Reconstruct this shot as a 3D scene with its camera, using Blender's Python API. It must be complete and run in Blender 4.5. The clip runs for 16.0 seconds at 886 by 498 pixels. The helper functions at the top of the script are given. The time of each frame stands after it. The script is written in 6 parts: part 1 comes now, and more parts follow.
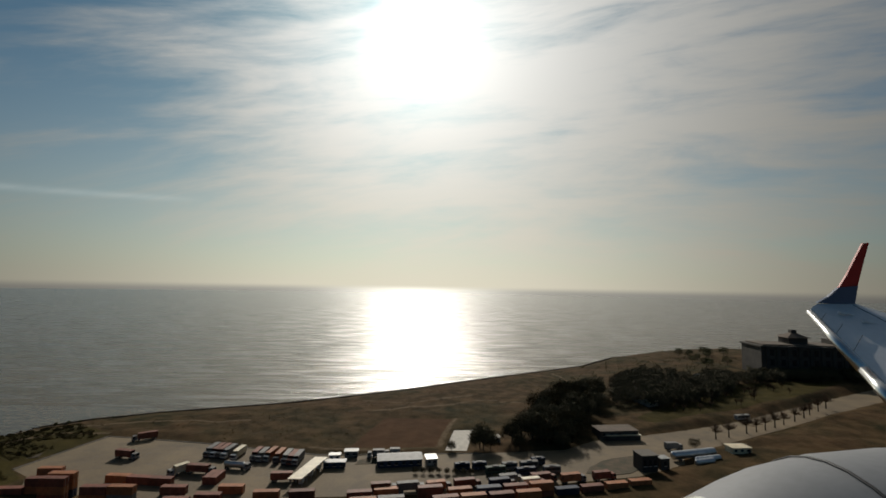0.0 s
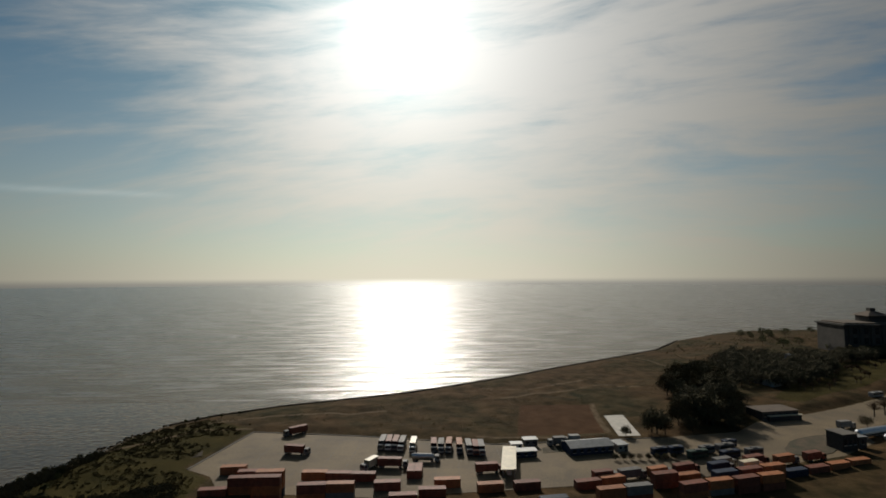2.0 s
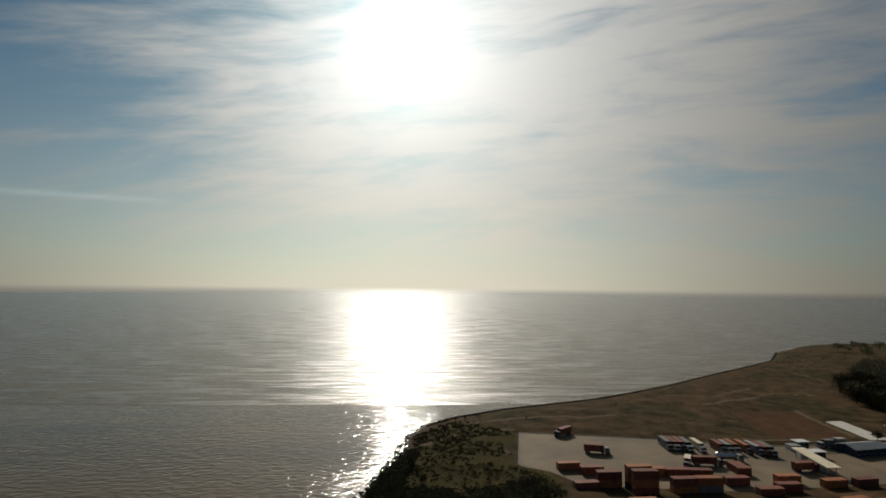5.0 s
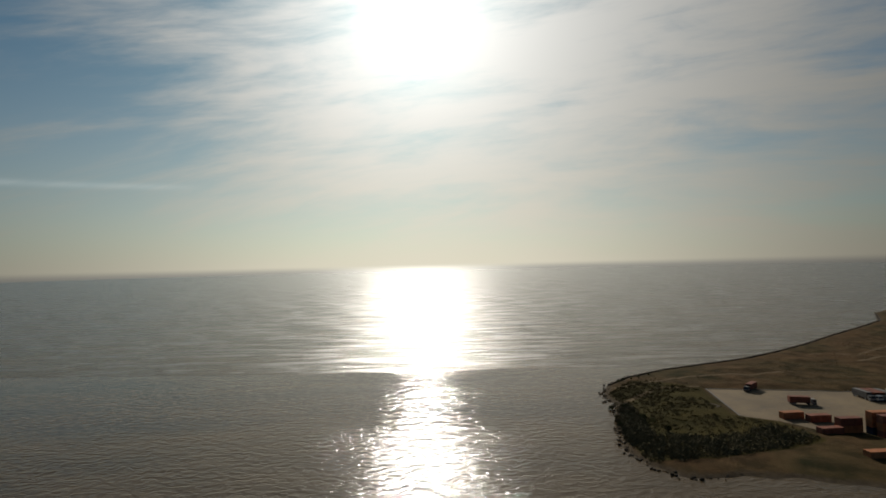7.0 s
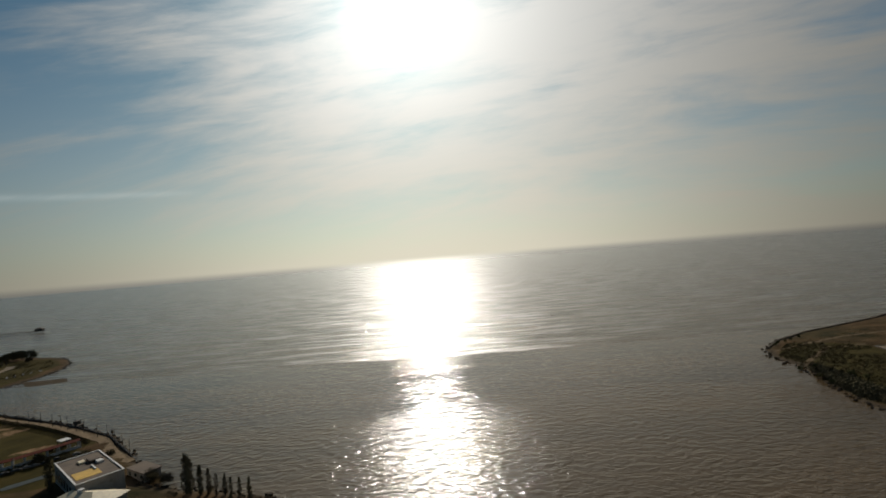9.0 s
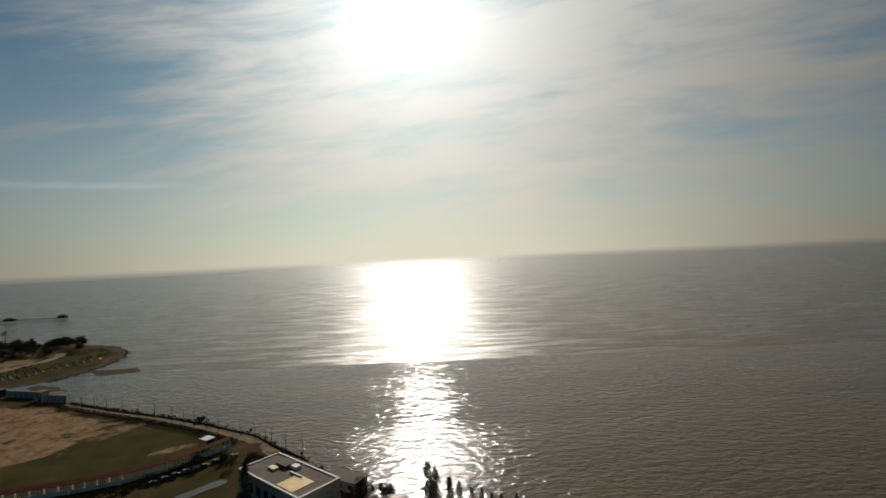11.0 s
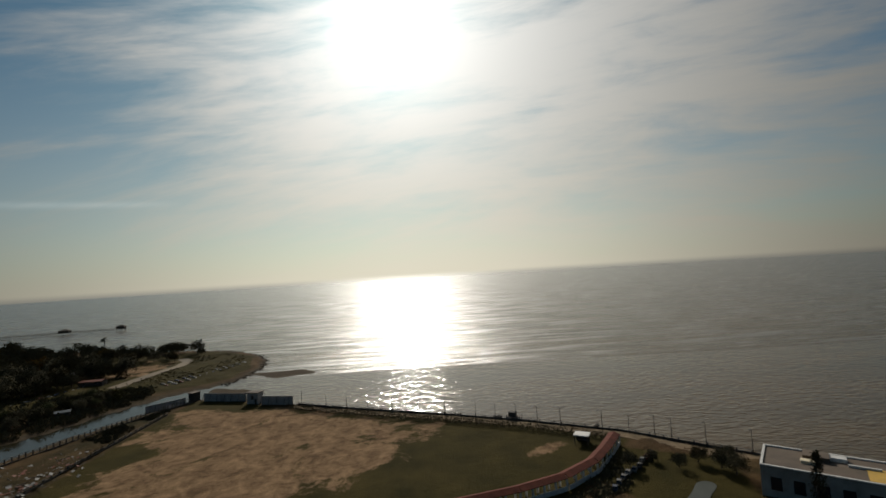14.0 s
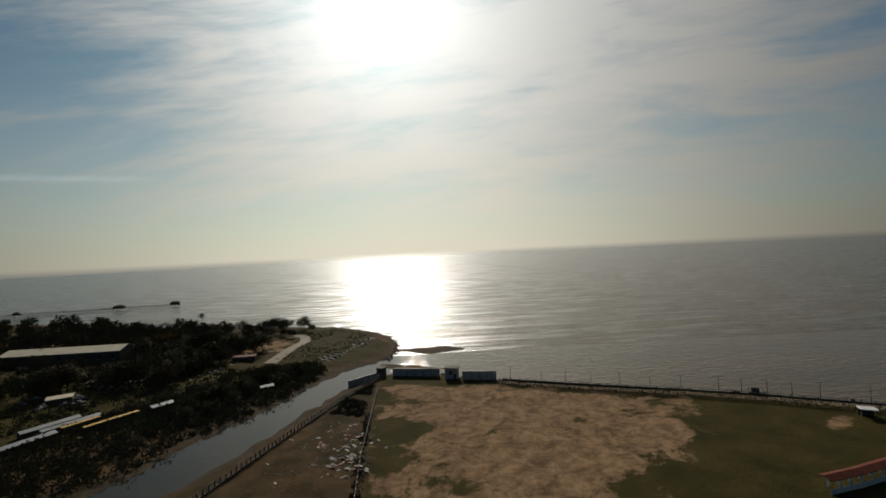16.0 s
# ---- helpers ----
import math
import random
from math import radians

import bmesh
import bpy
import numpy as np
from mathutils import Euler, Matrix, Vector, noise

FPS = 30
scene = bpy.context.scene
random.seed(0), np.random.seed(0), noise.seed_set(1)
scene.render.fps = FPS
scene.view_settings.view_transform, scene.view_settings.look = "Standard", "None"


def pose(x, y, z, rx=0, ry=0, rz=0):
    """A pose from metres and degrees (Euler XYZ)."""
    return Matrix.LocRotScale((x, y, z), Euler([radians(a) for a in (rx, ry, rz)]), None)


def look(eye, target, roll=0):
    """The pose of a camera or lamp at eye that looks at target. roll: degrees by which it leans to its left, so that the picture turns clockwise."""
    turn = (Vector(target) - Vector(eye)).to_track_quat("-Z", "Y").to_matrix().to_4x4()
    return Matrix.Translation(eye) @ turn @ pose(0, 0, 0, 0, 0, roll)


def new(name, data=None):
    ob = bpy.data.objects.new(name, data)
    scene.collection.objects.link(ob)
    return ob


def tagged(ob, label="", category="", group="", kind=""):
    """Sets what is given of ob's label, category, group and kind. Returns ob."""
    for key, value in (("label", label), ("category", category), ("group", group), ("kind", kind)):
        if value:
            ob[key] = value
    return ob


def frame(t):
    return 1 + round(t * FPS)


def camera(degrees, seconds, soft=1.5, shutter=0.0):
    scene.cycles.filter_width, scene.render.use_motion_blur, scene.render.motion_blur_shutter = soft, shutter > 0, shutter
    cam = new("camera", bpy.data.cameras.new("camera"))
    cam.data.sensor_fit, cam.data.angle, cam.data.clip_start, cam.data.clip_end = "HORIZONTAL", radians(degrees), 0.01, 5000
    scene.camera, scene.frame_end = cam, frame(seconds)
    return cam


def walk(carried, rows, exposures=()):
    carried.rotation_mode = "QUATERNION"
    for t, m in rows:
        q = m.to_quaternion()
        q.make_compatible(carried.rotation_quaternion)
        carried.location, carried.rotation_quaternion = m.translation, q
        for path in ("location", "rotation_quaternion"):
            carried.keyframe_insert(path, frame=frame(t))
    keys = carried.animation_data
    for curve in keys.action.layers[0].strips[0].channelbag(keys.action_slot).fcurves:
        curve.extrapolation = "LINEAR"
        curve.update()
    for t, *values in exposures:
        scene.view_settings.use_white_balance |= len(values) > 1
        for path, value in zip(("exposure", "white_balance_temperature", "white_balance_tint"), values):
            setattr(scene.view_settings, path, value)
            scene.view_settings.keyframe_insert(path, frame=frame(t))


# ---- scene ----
cam = camera(88.0, 16.0, soft=1.7)
PATH = [
    (0.0, pose(-19.13, 6.76, 68.11, 94.66, -0.94, 0.37)),
    (0.5, pose(-37.08, 11.24, 66.25, 95.54, -1.21, -0.47)),
    (1.0, pose(-55.16, 14.69, 64.76, 95.26, -0.79, -0.58)),
    (1.5, pose(-73.39, 17.07, 63.66, 94.84, -0.02, -0.84)),
    (2.0, pose(-91.78, 18.34, 62.93, 93.67, 0.24, -1.16)),
    (2.5, pose(-110.39, 18.50, 62.51, 93.88, 0.87, -1.61)),
    (3.0, pose(-129.21, 17.66, 62.36, 95.72, 0.66, -2.21)),
    (3.5, pose(-148.23, 15.99, 62.38, 97.17, 0.55, -2.62)),
    (4.0, pose(-167.40, 13.75, 62.47, 97.20, 0.16, -2.71)),
    (4.2, pose(-175.08, 12.77, 62.50, 96.67, 0.05, -2.69)),
    (6.3, pose(-255.30, 2.31, 61.22, 93.04, -0.98, 0.44)),
    (6.5, pose(-262.70, 1.57, 60.82, 92.47, -0.73, 0.56)),
    (7.0, pose(-280.97, 0.09, 59.67, 91.91, 1.34, 0.91)),
    (7.5, pose(-298.81, -0.53, 58.41, 91.87, 3.96, 0.95)),
    (8.0, pose(-316.21, -0.04, 57.20, 90.86, 4.22, 2.15)),
    (8.5, pose(-333.23, 1.71, 56.20, 92.63, 4.57, 1.34)),
    (9.0, pose(-349.98, 4.70, 55.44, 90.83, 4.57, 1.18)),
    (9.2, pose(-356.65, 6.18, 55.17, 91.64, 4.59, 1.29)),
    (11.3, pose(-427.26, 28.64, 51.73, 90.69, 2.20, 0.19)),
    (11.5, pose(-434.29, 30.87, 51.01, 90.39, 1.87, 0.40)),
    (12.0, pose(-452.01, 36.27, 48.98, 90.86, 2.90, 0.67)),
    (12.5, pose(-469.75, 41.14, 46.83, 91.46, 3.45, 0.46)),
    (13.0, pose(-487.40, 45.33, 44.88, 92.29, 3.42, -0.27)),
    (13.5, pose(-504.97, 48.76, 43.42, 93.44, 3.74, -0.34)),
    (14.0, pose(-522.63, 51.36, 42.62, 92.89, 3.45, -1.11)),
    (14.5, pose(-540.59, 53.11, 42.53, 91.64, 3.36, -2.02)),
    (15.0, pose(-559.01, 53.99, 43.12, 91.19, 2.85, -2.28)),
    (15.5, pose(-577.99, 54.06, 44.32, 90.96, 2.55, -2.46)),
    (16.0, pose(-597.54, 53.34, 46.11, 90.25, 2.79, -2.51)),
]
walk(cam, PATH)

# ---- light: hazy low sun over the river, thin cirrus ----
SUN_AZ, SUN_EL = radians(3.76), radians(29.6)      # azimuth counted from +y towards -x
SUN_DIR = Vector((-math.sin(SUN_AZ) * math.cos(SUN_EL), math.cos(SUN_AZ) * math.cos(SUN_EL), math.sin(SUN_EL)))
scene.view_settings.exposure = 0.0


def build_world():
    w = bpy.data.worlds.new("world")
    scene.world = w
    w.use_nodes = True
    nt = w.node_tree
    nt.nodes.clear()
    N = nt.nodes.new

    def node(kind, **kw):
        n = N(kind)
        for k, v in kw.items():
            if k == "op":
                n.operation = v
        return n

    def math_(op, a, b=None, clamp=False):
        n = N("ShaderNodeMath")
        n.operation, n.use_clamp = op, clamp
        for i, v in enumerate((a, b)):
            if v is None:
                continue
            if isinstance(v, (int, float)):
                n.inputs[i].default_value = v
            else:
                nt.links.new(v, n.inputs[i])
        return n.outputs[0]

    def mix(fac, a, b, blend="MIX"):
        n = N("ShaderNodeMix")
        n.data_type, n.blend_type = "RGBA", blend
        for i, v in ((0, fac), (6, a), (7, b)):
            if isinstance(v, (int, float)):
                n.inputs[i].default_value = v
            elif isinstance(v, tuple):
                n.inputs[i].default_value = (*v, 1)
            else:
                nt.links.new(v, n.inputs[i])
        return n.outputs[2]

    co = N("ShaderNodeTexCoord").outputs["Generated"]
    sep = N("ShaderNodeSeparateXYZ")
    nt.links.new(co, sep.inputs[0])
    dot = N("ShaderNodeVectorMath")
    dot.operation = "DOT_PRODUCT"
    nt.links.new(co, dot.inputs[0])
    dot.inputs[1].default_value = SUN_DIR
    d = math_("MAXIMUM", dot.outputs["Value"], 0.0)
    up = math_("MAXIMUM", sep.outputs[2], 0.0)
    sky = N("ShaderNodeTexSky")
    sky.sky_type, sky.sun_disc = "NISHITA", False
    sky.sun_elevation, sky.sun_rotation = SUN_EL, -SUN_AZ
    sky.dust_density, sky.air_density = 1.0, 1.0
    base = mix(1.0, sky.outputs[0], (SKY_GAIN * 0.41, SKY_GAIN * 1.00, SKY_GAIN * 1.22), "MULTIPLY")
    # cirrus: long streaks over azimuth and height, arching over the river
    ground = math_("SQRT", math_("ADD", math_("MULTIPLY", sep.outputs[0], sep.outputs[0]), math_("MULTIPLY", sep.outputs[1], sep.outputs[1])))
    az = math_("ARCTAN2", sep.outputs[0], sep.outputs[1])
    height = math_("DIVIDE", up, math_("ADD", ground, 0.001))
    off = math_("SUBTRACT", az, 0.32)
    arch = math_("ADD", height, math_("MULTIPLY", math_("MULTIPLY", off, off), 0.17))
    flat = N("ShaderNodeCombineXYZ")
    nt.links.new(az, flat.inputs[0])
    nt.links.new(arch, flat.inputs[1])

    def layer(sx, sy, turn_deg, detail, rough, dist, shift):
        turn = N("ShaderNodeMapping")
        turn.inputs["Location"].default_value = (shift, shift * 0.7, 0)
        turn.inputs["Rotation"].default_value = (0, 0, radians(turn_deg))
        turn.inputs["Scale"].default_value = (sx, sy, 1)
        nt.links.new(flat.outputs[0], turn.inputs[0])
        n = N("ShaderNodeTexNoise")
        n.inputs["Scale"].default_value, n.inputs["Detail"].default_value, n.inputs["Roughness"].default_value = 1.0, detail, rough
        n.inputs["Distortion"].default_value = dist
        nt.links.new(turn.outputs[0], n.inputs[0])
        return n.outputs[0]

    streaks = layer(2.6, 11.0, -2, 8, 0.58, 0.5, 3.1)
    wisps = layer(6.0, 34.0, 3, 7, 0.62, 0.35, 7.7)
    banks = layer(1.5, 3.6, -6, 4, 0.5, 0.3, 12.9)
    cloud = math_("ADD", math_("ADD", math_("MULTIPLY", streaks, 1.3), math_("MULTIPLY", wisps, 0.52)), math_("MULTIPLY", banks, 0.68))
    # clearer sky upwind, thicker under the sun
    cloud = math_("ADD", cloud, math_("MULTIPLY", math_("SUBTRACT", math_("POWER", d, 3.0), 0.62), 0.62))
    cloud = math_("ADD", cloud, math_("MULTIPLY", math_("MINIMUM", math_("ADD", az, 0.20), 0.0), 0.30))
    lee = N("ShaderNodeMapRange")
    lee.interpolation_type = "SMOOTHERSTEP"
    for i, v in ((1, -0.15), (2, 0.70), (3, 0.0), (4, 0.26)):
        lee.inputs[i].default_value = v
    nt.links.new(az, lee.inputs[0])
    cloud = math_("ADD", cloud, lee.outputs[0])
    ramp = N("ShaderNodeMapRange")
    ramp.interpolation_type = "SMOOTHSTEP"
    for i, v in ((1, 0.90), (2, 1.66), (3, 0.04), (4, 1.0)):
        ramp.inputs[i].default_value = v
    nt.links.new(cloud, ramp.inputs[0])
    # forward-scattered light of the veil: wide and narrow lobes round the sun
    wide = math_("POWER", d, 5.0)
    mid = math_("POWER", d, 26.0)
    tight = math_("POWER", d, 110.0)
    core = math_("POWER", d, 700.0)

    def scaled(color, value):
        n = N("ShaderNodeVectorMath")
        n.operation = "SCALE"
        n.inputs[0].default_value = color
        nt.links.new(value, n.inputs[3])
        return n.outputs[0]

    veil = scaled((0.995, 0.995, 0.955), math_("ADD", math_("ADD", 0.12, math_("MULTIPLY", wide, 0.54)), math_("MULTIPLY", mid, 0.21)))
    both = mix(ramp.outputs[0], base, veil)
    glow = scaled((1.0, 0.99, 0.94), math_("ADD", math_("ADD", math_("MULTIPLY", mid, 0.23), math_("MULTIPLY", core, 4.0)), math_("MULTIPLY", tight, 0.27)))
    total = mix(1.0, both, glow, "ADD")
    # dusty haze towards the horizon and below it, brightest under the sun
    hz = math_("POWER", math_("SUBTRACT", 1.0, math_("ABSOLUTE", sep.outputs[2])), 5.5)
    side = math_("POWER", math_("ADD", math_("MULTIPLY", dot.outputs["Value"], 0.5), 0.5), 8.5)
    haze = scaled((1.01, 0.94, 0.745), math_("ADD", 0.05, math_("MULTIPLY", side, 1.27)))
    total = mix(math_("MULTIPLY", hz, 0.95), total, haze)
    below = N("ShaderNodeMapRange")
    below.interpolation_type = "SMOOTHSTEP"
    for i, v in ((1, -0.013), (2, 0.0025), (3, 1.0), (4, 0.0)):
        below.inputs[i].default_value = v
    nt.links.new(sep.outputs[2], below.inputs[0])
    # far river past the water sheet: haze and sun glitter painted into the backdrop
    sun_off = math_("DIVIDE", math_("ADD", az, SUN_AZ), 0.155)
    painted_glitter = math_("POWER", 2.718, math_("MULTIPLY", math_("MULTIPLY", sun_off, sun_off), -1.0))
    painted_far_sea = scaled((1.0, 0.96, 0.85), math_("ADD", math_("ADD", 0.04, math_("MULTIPLY", side, 0.68)), math_("MULTIPLY", painted_glitter, 0.9)))
    total = mix(below.outputs[0], total, painted_far_sea)
    # one old condensation trail
    trail = math_("DIVIDE", math_("SUBTRACT", height, math_("ADD", 0.185, math_("MULTIPLY", az, 0.05))), 0.0055)
    trail = math_("POWER", 2.718, math_("MULTIPLY", math_("MULTIPLY", trail, trail), -1.0))
    span = N("ShaderNodeMapRange")
    span.interpolation_type = "SMOOTHSTEP"
    for i, v in ((1, -0.48), (2, -0.60), (3, 0.0), (4, 0.12)):
        span.inputs[i].default_value = v
    nt.links.new(az, span.inputs[0])
    total = mix(1.0, total, scaled((1.0, 1.0, 0.97), math_("MULTIPLY", math_("MULTIPLY", trail, span.outputs[0]), wisps)), "ADD")
    bg = N("ShaderNodeBackground")
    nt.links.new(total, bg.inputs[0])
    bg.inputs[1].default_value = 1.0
    out = N("ShaderNodeOutputWorld")
    nt.links.new(bg.outputs[0], out.inputs[0])


SKY_GAIN = 0.028
build_world()
sun_data = bpy.data.lights.new("sun", "SUN")
sun_data.energy, sun_data.angle, sun_data.color = 3.0, radians(0.6), (1.0, 0.93, 0.82)
sun = new("sun", sun_data)
sun.matrix_world = look(SUN_DIR * 300, (0, 0, 0))
scene.view_settings.exposure = 0.0


# ---- materials ----
def material(name, color, rough=0.8, metal=0.0, vary=0.25, scale=0.6, second=None, bump=0.0, fine=8.0, spec=0.5, coat=0.0, per_object=0.0, stain=0.0):
    """Painted, stone or earthen surface: two scales of noise, optional second colour, bump, a shift from object to object."""
    m = bpy.data.materials.new(name)
    m.use_nodes = True
    nt = m.node_tree
    p = nt.nodes["Principled BSDF"]
    L = nt.links.new
    N = nt.nodes.new
    tc = N("ShaderNodeNewGeometry").outputs["Position"]
    a = N("ShaderNodeTexNoise")
    a.inputs["Scale"].default_value, a.inputs["Detail"].default_value = scale, 4
    L(tc, a.inputs[0])
    b = N("ShaderNodeTexNoise")
    b.inputs["Scale"].default_value, b.inputs["Detail"].default_value = fine, 3
    L(tc, b.inputs[0])
    s = N("ShaderNodeMath")
    s.operation = "MULTIPLY_ADD"
    L(a.outputs[0], s.inputs[0])
    s.inputs[1].default_value = 0.65
    half = N("ShaderNodeMath")
    half.operation = "MULTIPLY"
    L(b.outputs[0], half.inputs[0])
    half.inputs[1].default_value = 0.35
    L(half.outputs[0], s.inputs[2])
    r = N("ShaderNodeValToRGB")
    c2 = second or tuple(c * (1 - vary) for c in color)
    c1 = tuple(min(1, c * (1 + vary * 0.6)) for c in color)
    r.color_ramp.elements[0].position, r.color_ramp.elements[1].position = 0.36, 0.62
    r.color_ramp.elements[0].color, r.color_ramp.elements[1].color = (*c2, 1), (*c1, 1)
    L(s.outputs[0], r.inputs[0])
    col = r.outputs[0]
    if per_object:
        info = N("ShaderNodeObjectInfo")
        hsv = N("ShaderNodeHueSaturation")
        mr = N("ShaderNodeMapRange")
        mr.inputs[3].default_value, mr.inputs[4].default_value = 1 - per_object, 1 + per_object
        L(info.outputs["Random"], mr.inputs[0])
        L(mr.outputs[0], hsv.inputs["Value"])
        L(col, hsv.inputs["Color"])
        col = hsv.outputs[0]
    if stain:
        w = N("ShaderNodeTexNoise")
        w.inputs["Scale"].default_value, w.inputs["Detail"].default_value = scale * 3.1, 6
        L(tc, w.inputs[0])
        mr2 = N("ShaderNodeMapRange")
        mr2.inputs[1].default_value, mr2.inputs[2].default_value, mr2.inputs[4].default_value = 0.52, 0.7, stain
        L(w.outputs[0], mr2.inputs[0])
        mx = N("ShaderNodeMix")
        mx.data_type = "RGBA"
        L(mr2.outputs[0], mx.inputs[0])
        L(col, mx.inputs[6])
        mx.inputs[7].default_value = (0.05, 0.038, 0.025, 1)
        col = mx.outputs[2]
    L(col, p.inputs["Base Color"])
    p.inputs["Roughness"].default_value, p.inputs["Metallic"].default_value = rough, metal
    p.inputs["Specular IOR Level"].default_value = spec
    p.inputs["Coat Weight"].default_value = coat
    if bump:
        bp = N("ShaderNodeBump")
        bp.inputs["Strength"].default_value, bp.inputs["Distance"].default_value = bump, 0.15
        L(b.outputs[0], bp.inputs["Height"])
        L(bp.outputs[0], p.inputs["Normal"])
    return m


def leaf_material(name, color, other):
    m = bpy.data.materials.new(name)
    m.use_nodes = True
    nt = m.node_tree
    p = nt.nodes["Principled BSDF"]
    L, N = nt.links.new, nt.nodes.new
    g = N("ShaderNodeNewGeometry")
    info = N("ShaderNodeObjectInfo")
    add = N("ShaderNodeMath")
    add.operation = "MULTIPLY_ADD"
    L(info.outputs["Random"], add.inputs[0])
    add.inputs[1].default_value = 0.45
    mul = N("ShaderNodeMath")
    mul.operation = "MULTIPLY"
    L(g.outputs["Random Per Island"], mul.inputs[0])
    mul.inputs[1].default_value = 0.55
    L(mul.outputs[0], add.inputs[2])
    r = N("ShaderNodeValToRGB")
    r.color_ramp.elements[0].color, r.color_ramp.elements[1].color = (*color, 1), (*other, 1)
    L(add.outputs[0], r.inputs[0])
    L(r.outputs[0], p.inputs["Base Color"])
    p.inputs["Roughness"].default_value = 0.85
    p.inputs["Specular IOR Level"].default_value = 0.06
    return m


def ground_material():
    m = bpy.data.materials.new("ground_earth_and_grass")
    m.use_nodes = True
    nt = m.node_tree
    p = nt.nodes["Principled BSDF"]
    L, N = nt.links.new, nt.nodes.new
    pos = N("ShaderNodeNewGeometry").outputs["Position"]

    def noise_(scale, detail=5, rough=0.55, dist=0.0):
        n = N("ShaderNodeTexNoise")
        n.inputs["Scale"].default_value, n.inputs["Detail"].default_value = scale, detail
        n.inputs["Roughness"].default_value, n.inputs["Distortion"].default_value = rough, dist
        L(pos, n.inputs[0])
        return n.outputs[0]

    def ramp(v, lo, hi, a, b):
        r = N("ShaderNodeValToRGB")
        r.color_ramp.elements[0].position, r.color_ramp.elements[1].position = lo, hi
        r.color_ramp.elements[0].color, r.color_ramp.elements[1].color = (*a, 1), (*b, 1)
        L(v, r.inputs[0])
        return r.outputs[0]

    def mix(f, a, b):
        n = N("ShaderNodeMix")
        n.data_type = "RGBA"
        L(f, n.inputs[0]), L(a, n.inputs[6]), L(b, n.inputs[7])
        return n.outputs[2]

    def mask(name, spread, noise_socket, soft):
        at = N("ShaderNodeAttribute")
        at.attribute_name = name
        s = N("ShaderNodeMath")
        s.operation = "MULTIPLY_ADD"
        L(noise_socket, s.inputs[0])
        s.inputs[1].default_value = spread
        L(at.outputs["Fac"], s.inputs[2])
        r = N("ShaderNodeMapRange")
        r.interpolation_type = "SMOOTHSTEP"
        r.inputs[1].default_value, r.inputs[2].default_value = 0.5 + spread * 0.5 - soft, 0.5 + spread * 0.5 + soft
        L(s.outputs[0], r.inputs[0])
        return r.outputs[0]

    big, med, small, tiny = noise_(0.022, 6, 0.6, 0.6), noise_(0.11, 6, 0.62), noise_(0.6, 6, 0.65), noise_(3.2, 4, 0.6)
    dry = ramp(big, 0.38, 0.62, (0.026, 0.027, 0.009), (0.098, 0.054, 0.026))
    dry2 = ramp(med, 0.38, 0.62, (0.020, 0.018, 0.007), (0.120, 0.074, 0.034))
    half = N("ShaderNodeMix")
    half.data_type = "RGBA"
    half.inputs[0].default_value = 0.5
    L(dry, half.inputs[6]), L(dry2, half.inputs[7])
    col = half.outputs[2]
    lawn = ramp(med, 0.3, 0.7, (0.030, 0.026, 0.006), (0.066, 0.050, 0.013))
    col = mix(mask("lawn", 0.5, small, 0.12), col, lawn)
    sandn = N("ShaderNodeMath")
    sandn.operation = "MULTIPLY_ADD"
    L(noise_(0.21, 7, 0.7, 0.8), sandn.inputs[0])
    sandn.inputs[1].default_value = 0.75
    sh = N("ShaderNodeMath")
    sh.operation = "MULTIPLY"
    L(small, sh.inputs[0])
    sh.inputs[1].default_value = 0.25
    L(sh.outputs[0], sandn.inputs[2])
    sand = ramp(sandn.outputs[0], 0.38, 0.60, (0.108, 0.065, 0.033), (0.315, 0.200, 0.108))
    col = mix(mask("sand", 5.6, noise_(0.062, 9, 0.70, 0.4), 0.22), col, sand)
    field = ramp(noise_(0.16, 3), 0.3, 0.7, (0.066, 0.034, 0.016), (0.100, 0.052, 0.025))
    col = mix(mask("field", 0.2, small, 0.15), col, field)
    trail = ramp(small, 0.3, 0.7, (0.10, 0.070, 0.040), (0.18, 0.130, 0.078))
    col = mix(mask("trail", 0.7, small, 0.2), col, trail)
    mud = ramp(small, 0.3, 0.7, (0.045, 0.034, 0.022), (0.10, 0.075, 0.048))
    col = mix(mask("shore", 0.5, small, 0.25), col, mud)
    grain = N("ShaderNodeMix")
    grain.data_type, grain.blend_type = "RGBA", "MULTIPLY"
    grain.inputs[0].default_value = 0.55
    L(col, grain.inputs[6])
    L(ramp(tiny, 0.25, 0.75, (0.45, 0.45, 0.45), (1.3, 1.3, 1.3)), grain.inputs[7])
    L(grain.outputs[2], p.inputs["Base Color"])
    p.inputs["Roughness"].default_value = 0.95
    p.inputs["Specular IOR Level"].default_value = 0.04
    bp = N("ShaderNodeBump")
    bp.inputs["Strength"].default_value, bp.inputs["Distance"].default_value = 0.55, 0.5
    mixh = N("ShaderNodeMath")
    mixh.operation = "ADD"
    L(small, mixh.inputs[0]), L(tiny, mixh.inputs[1])
    L(mixh.outputs[0], bp.inputs["Height"])
    L(bp.outputs[0], p.inputs["Normal"])
    return m


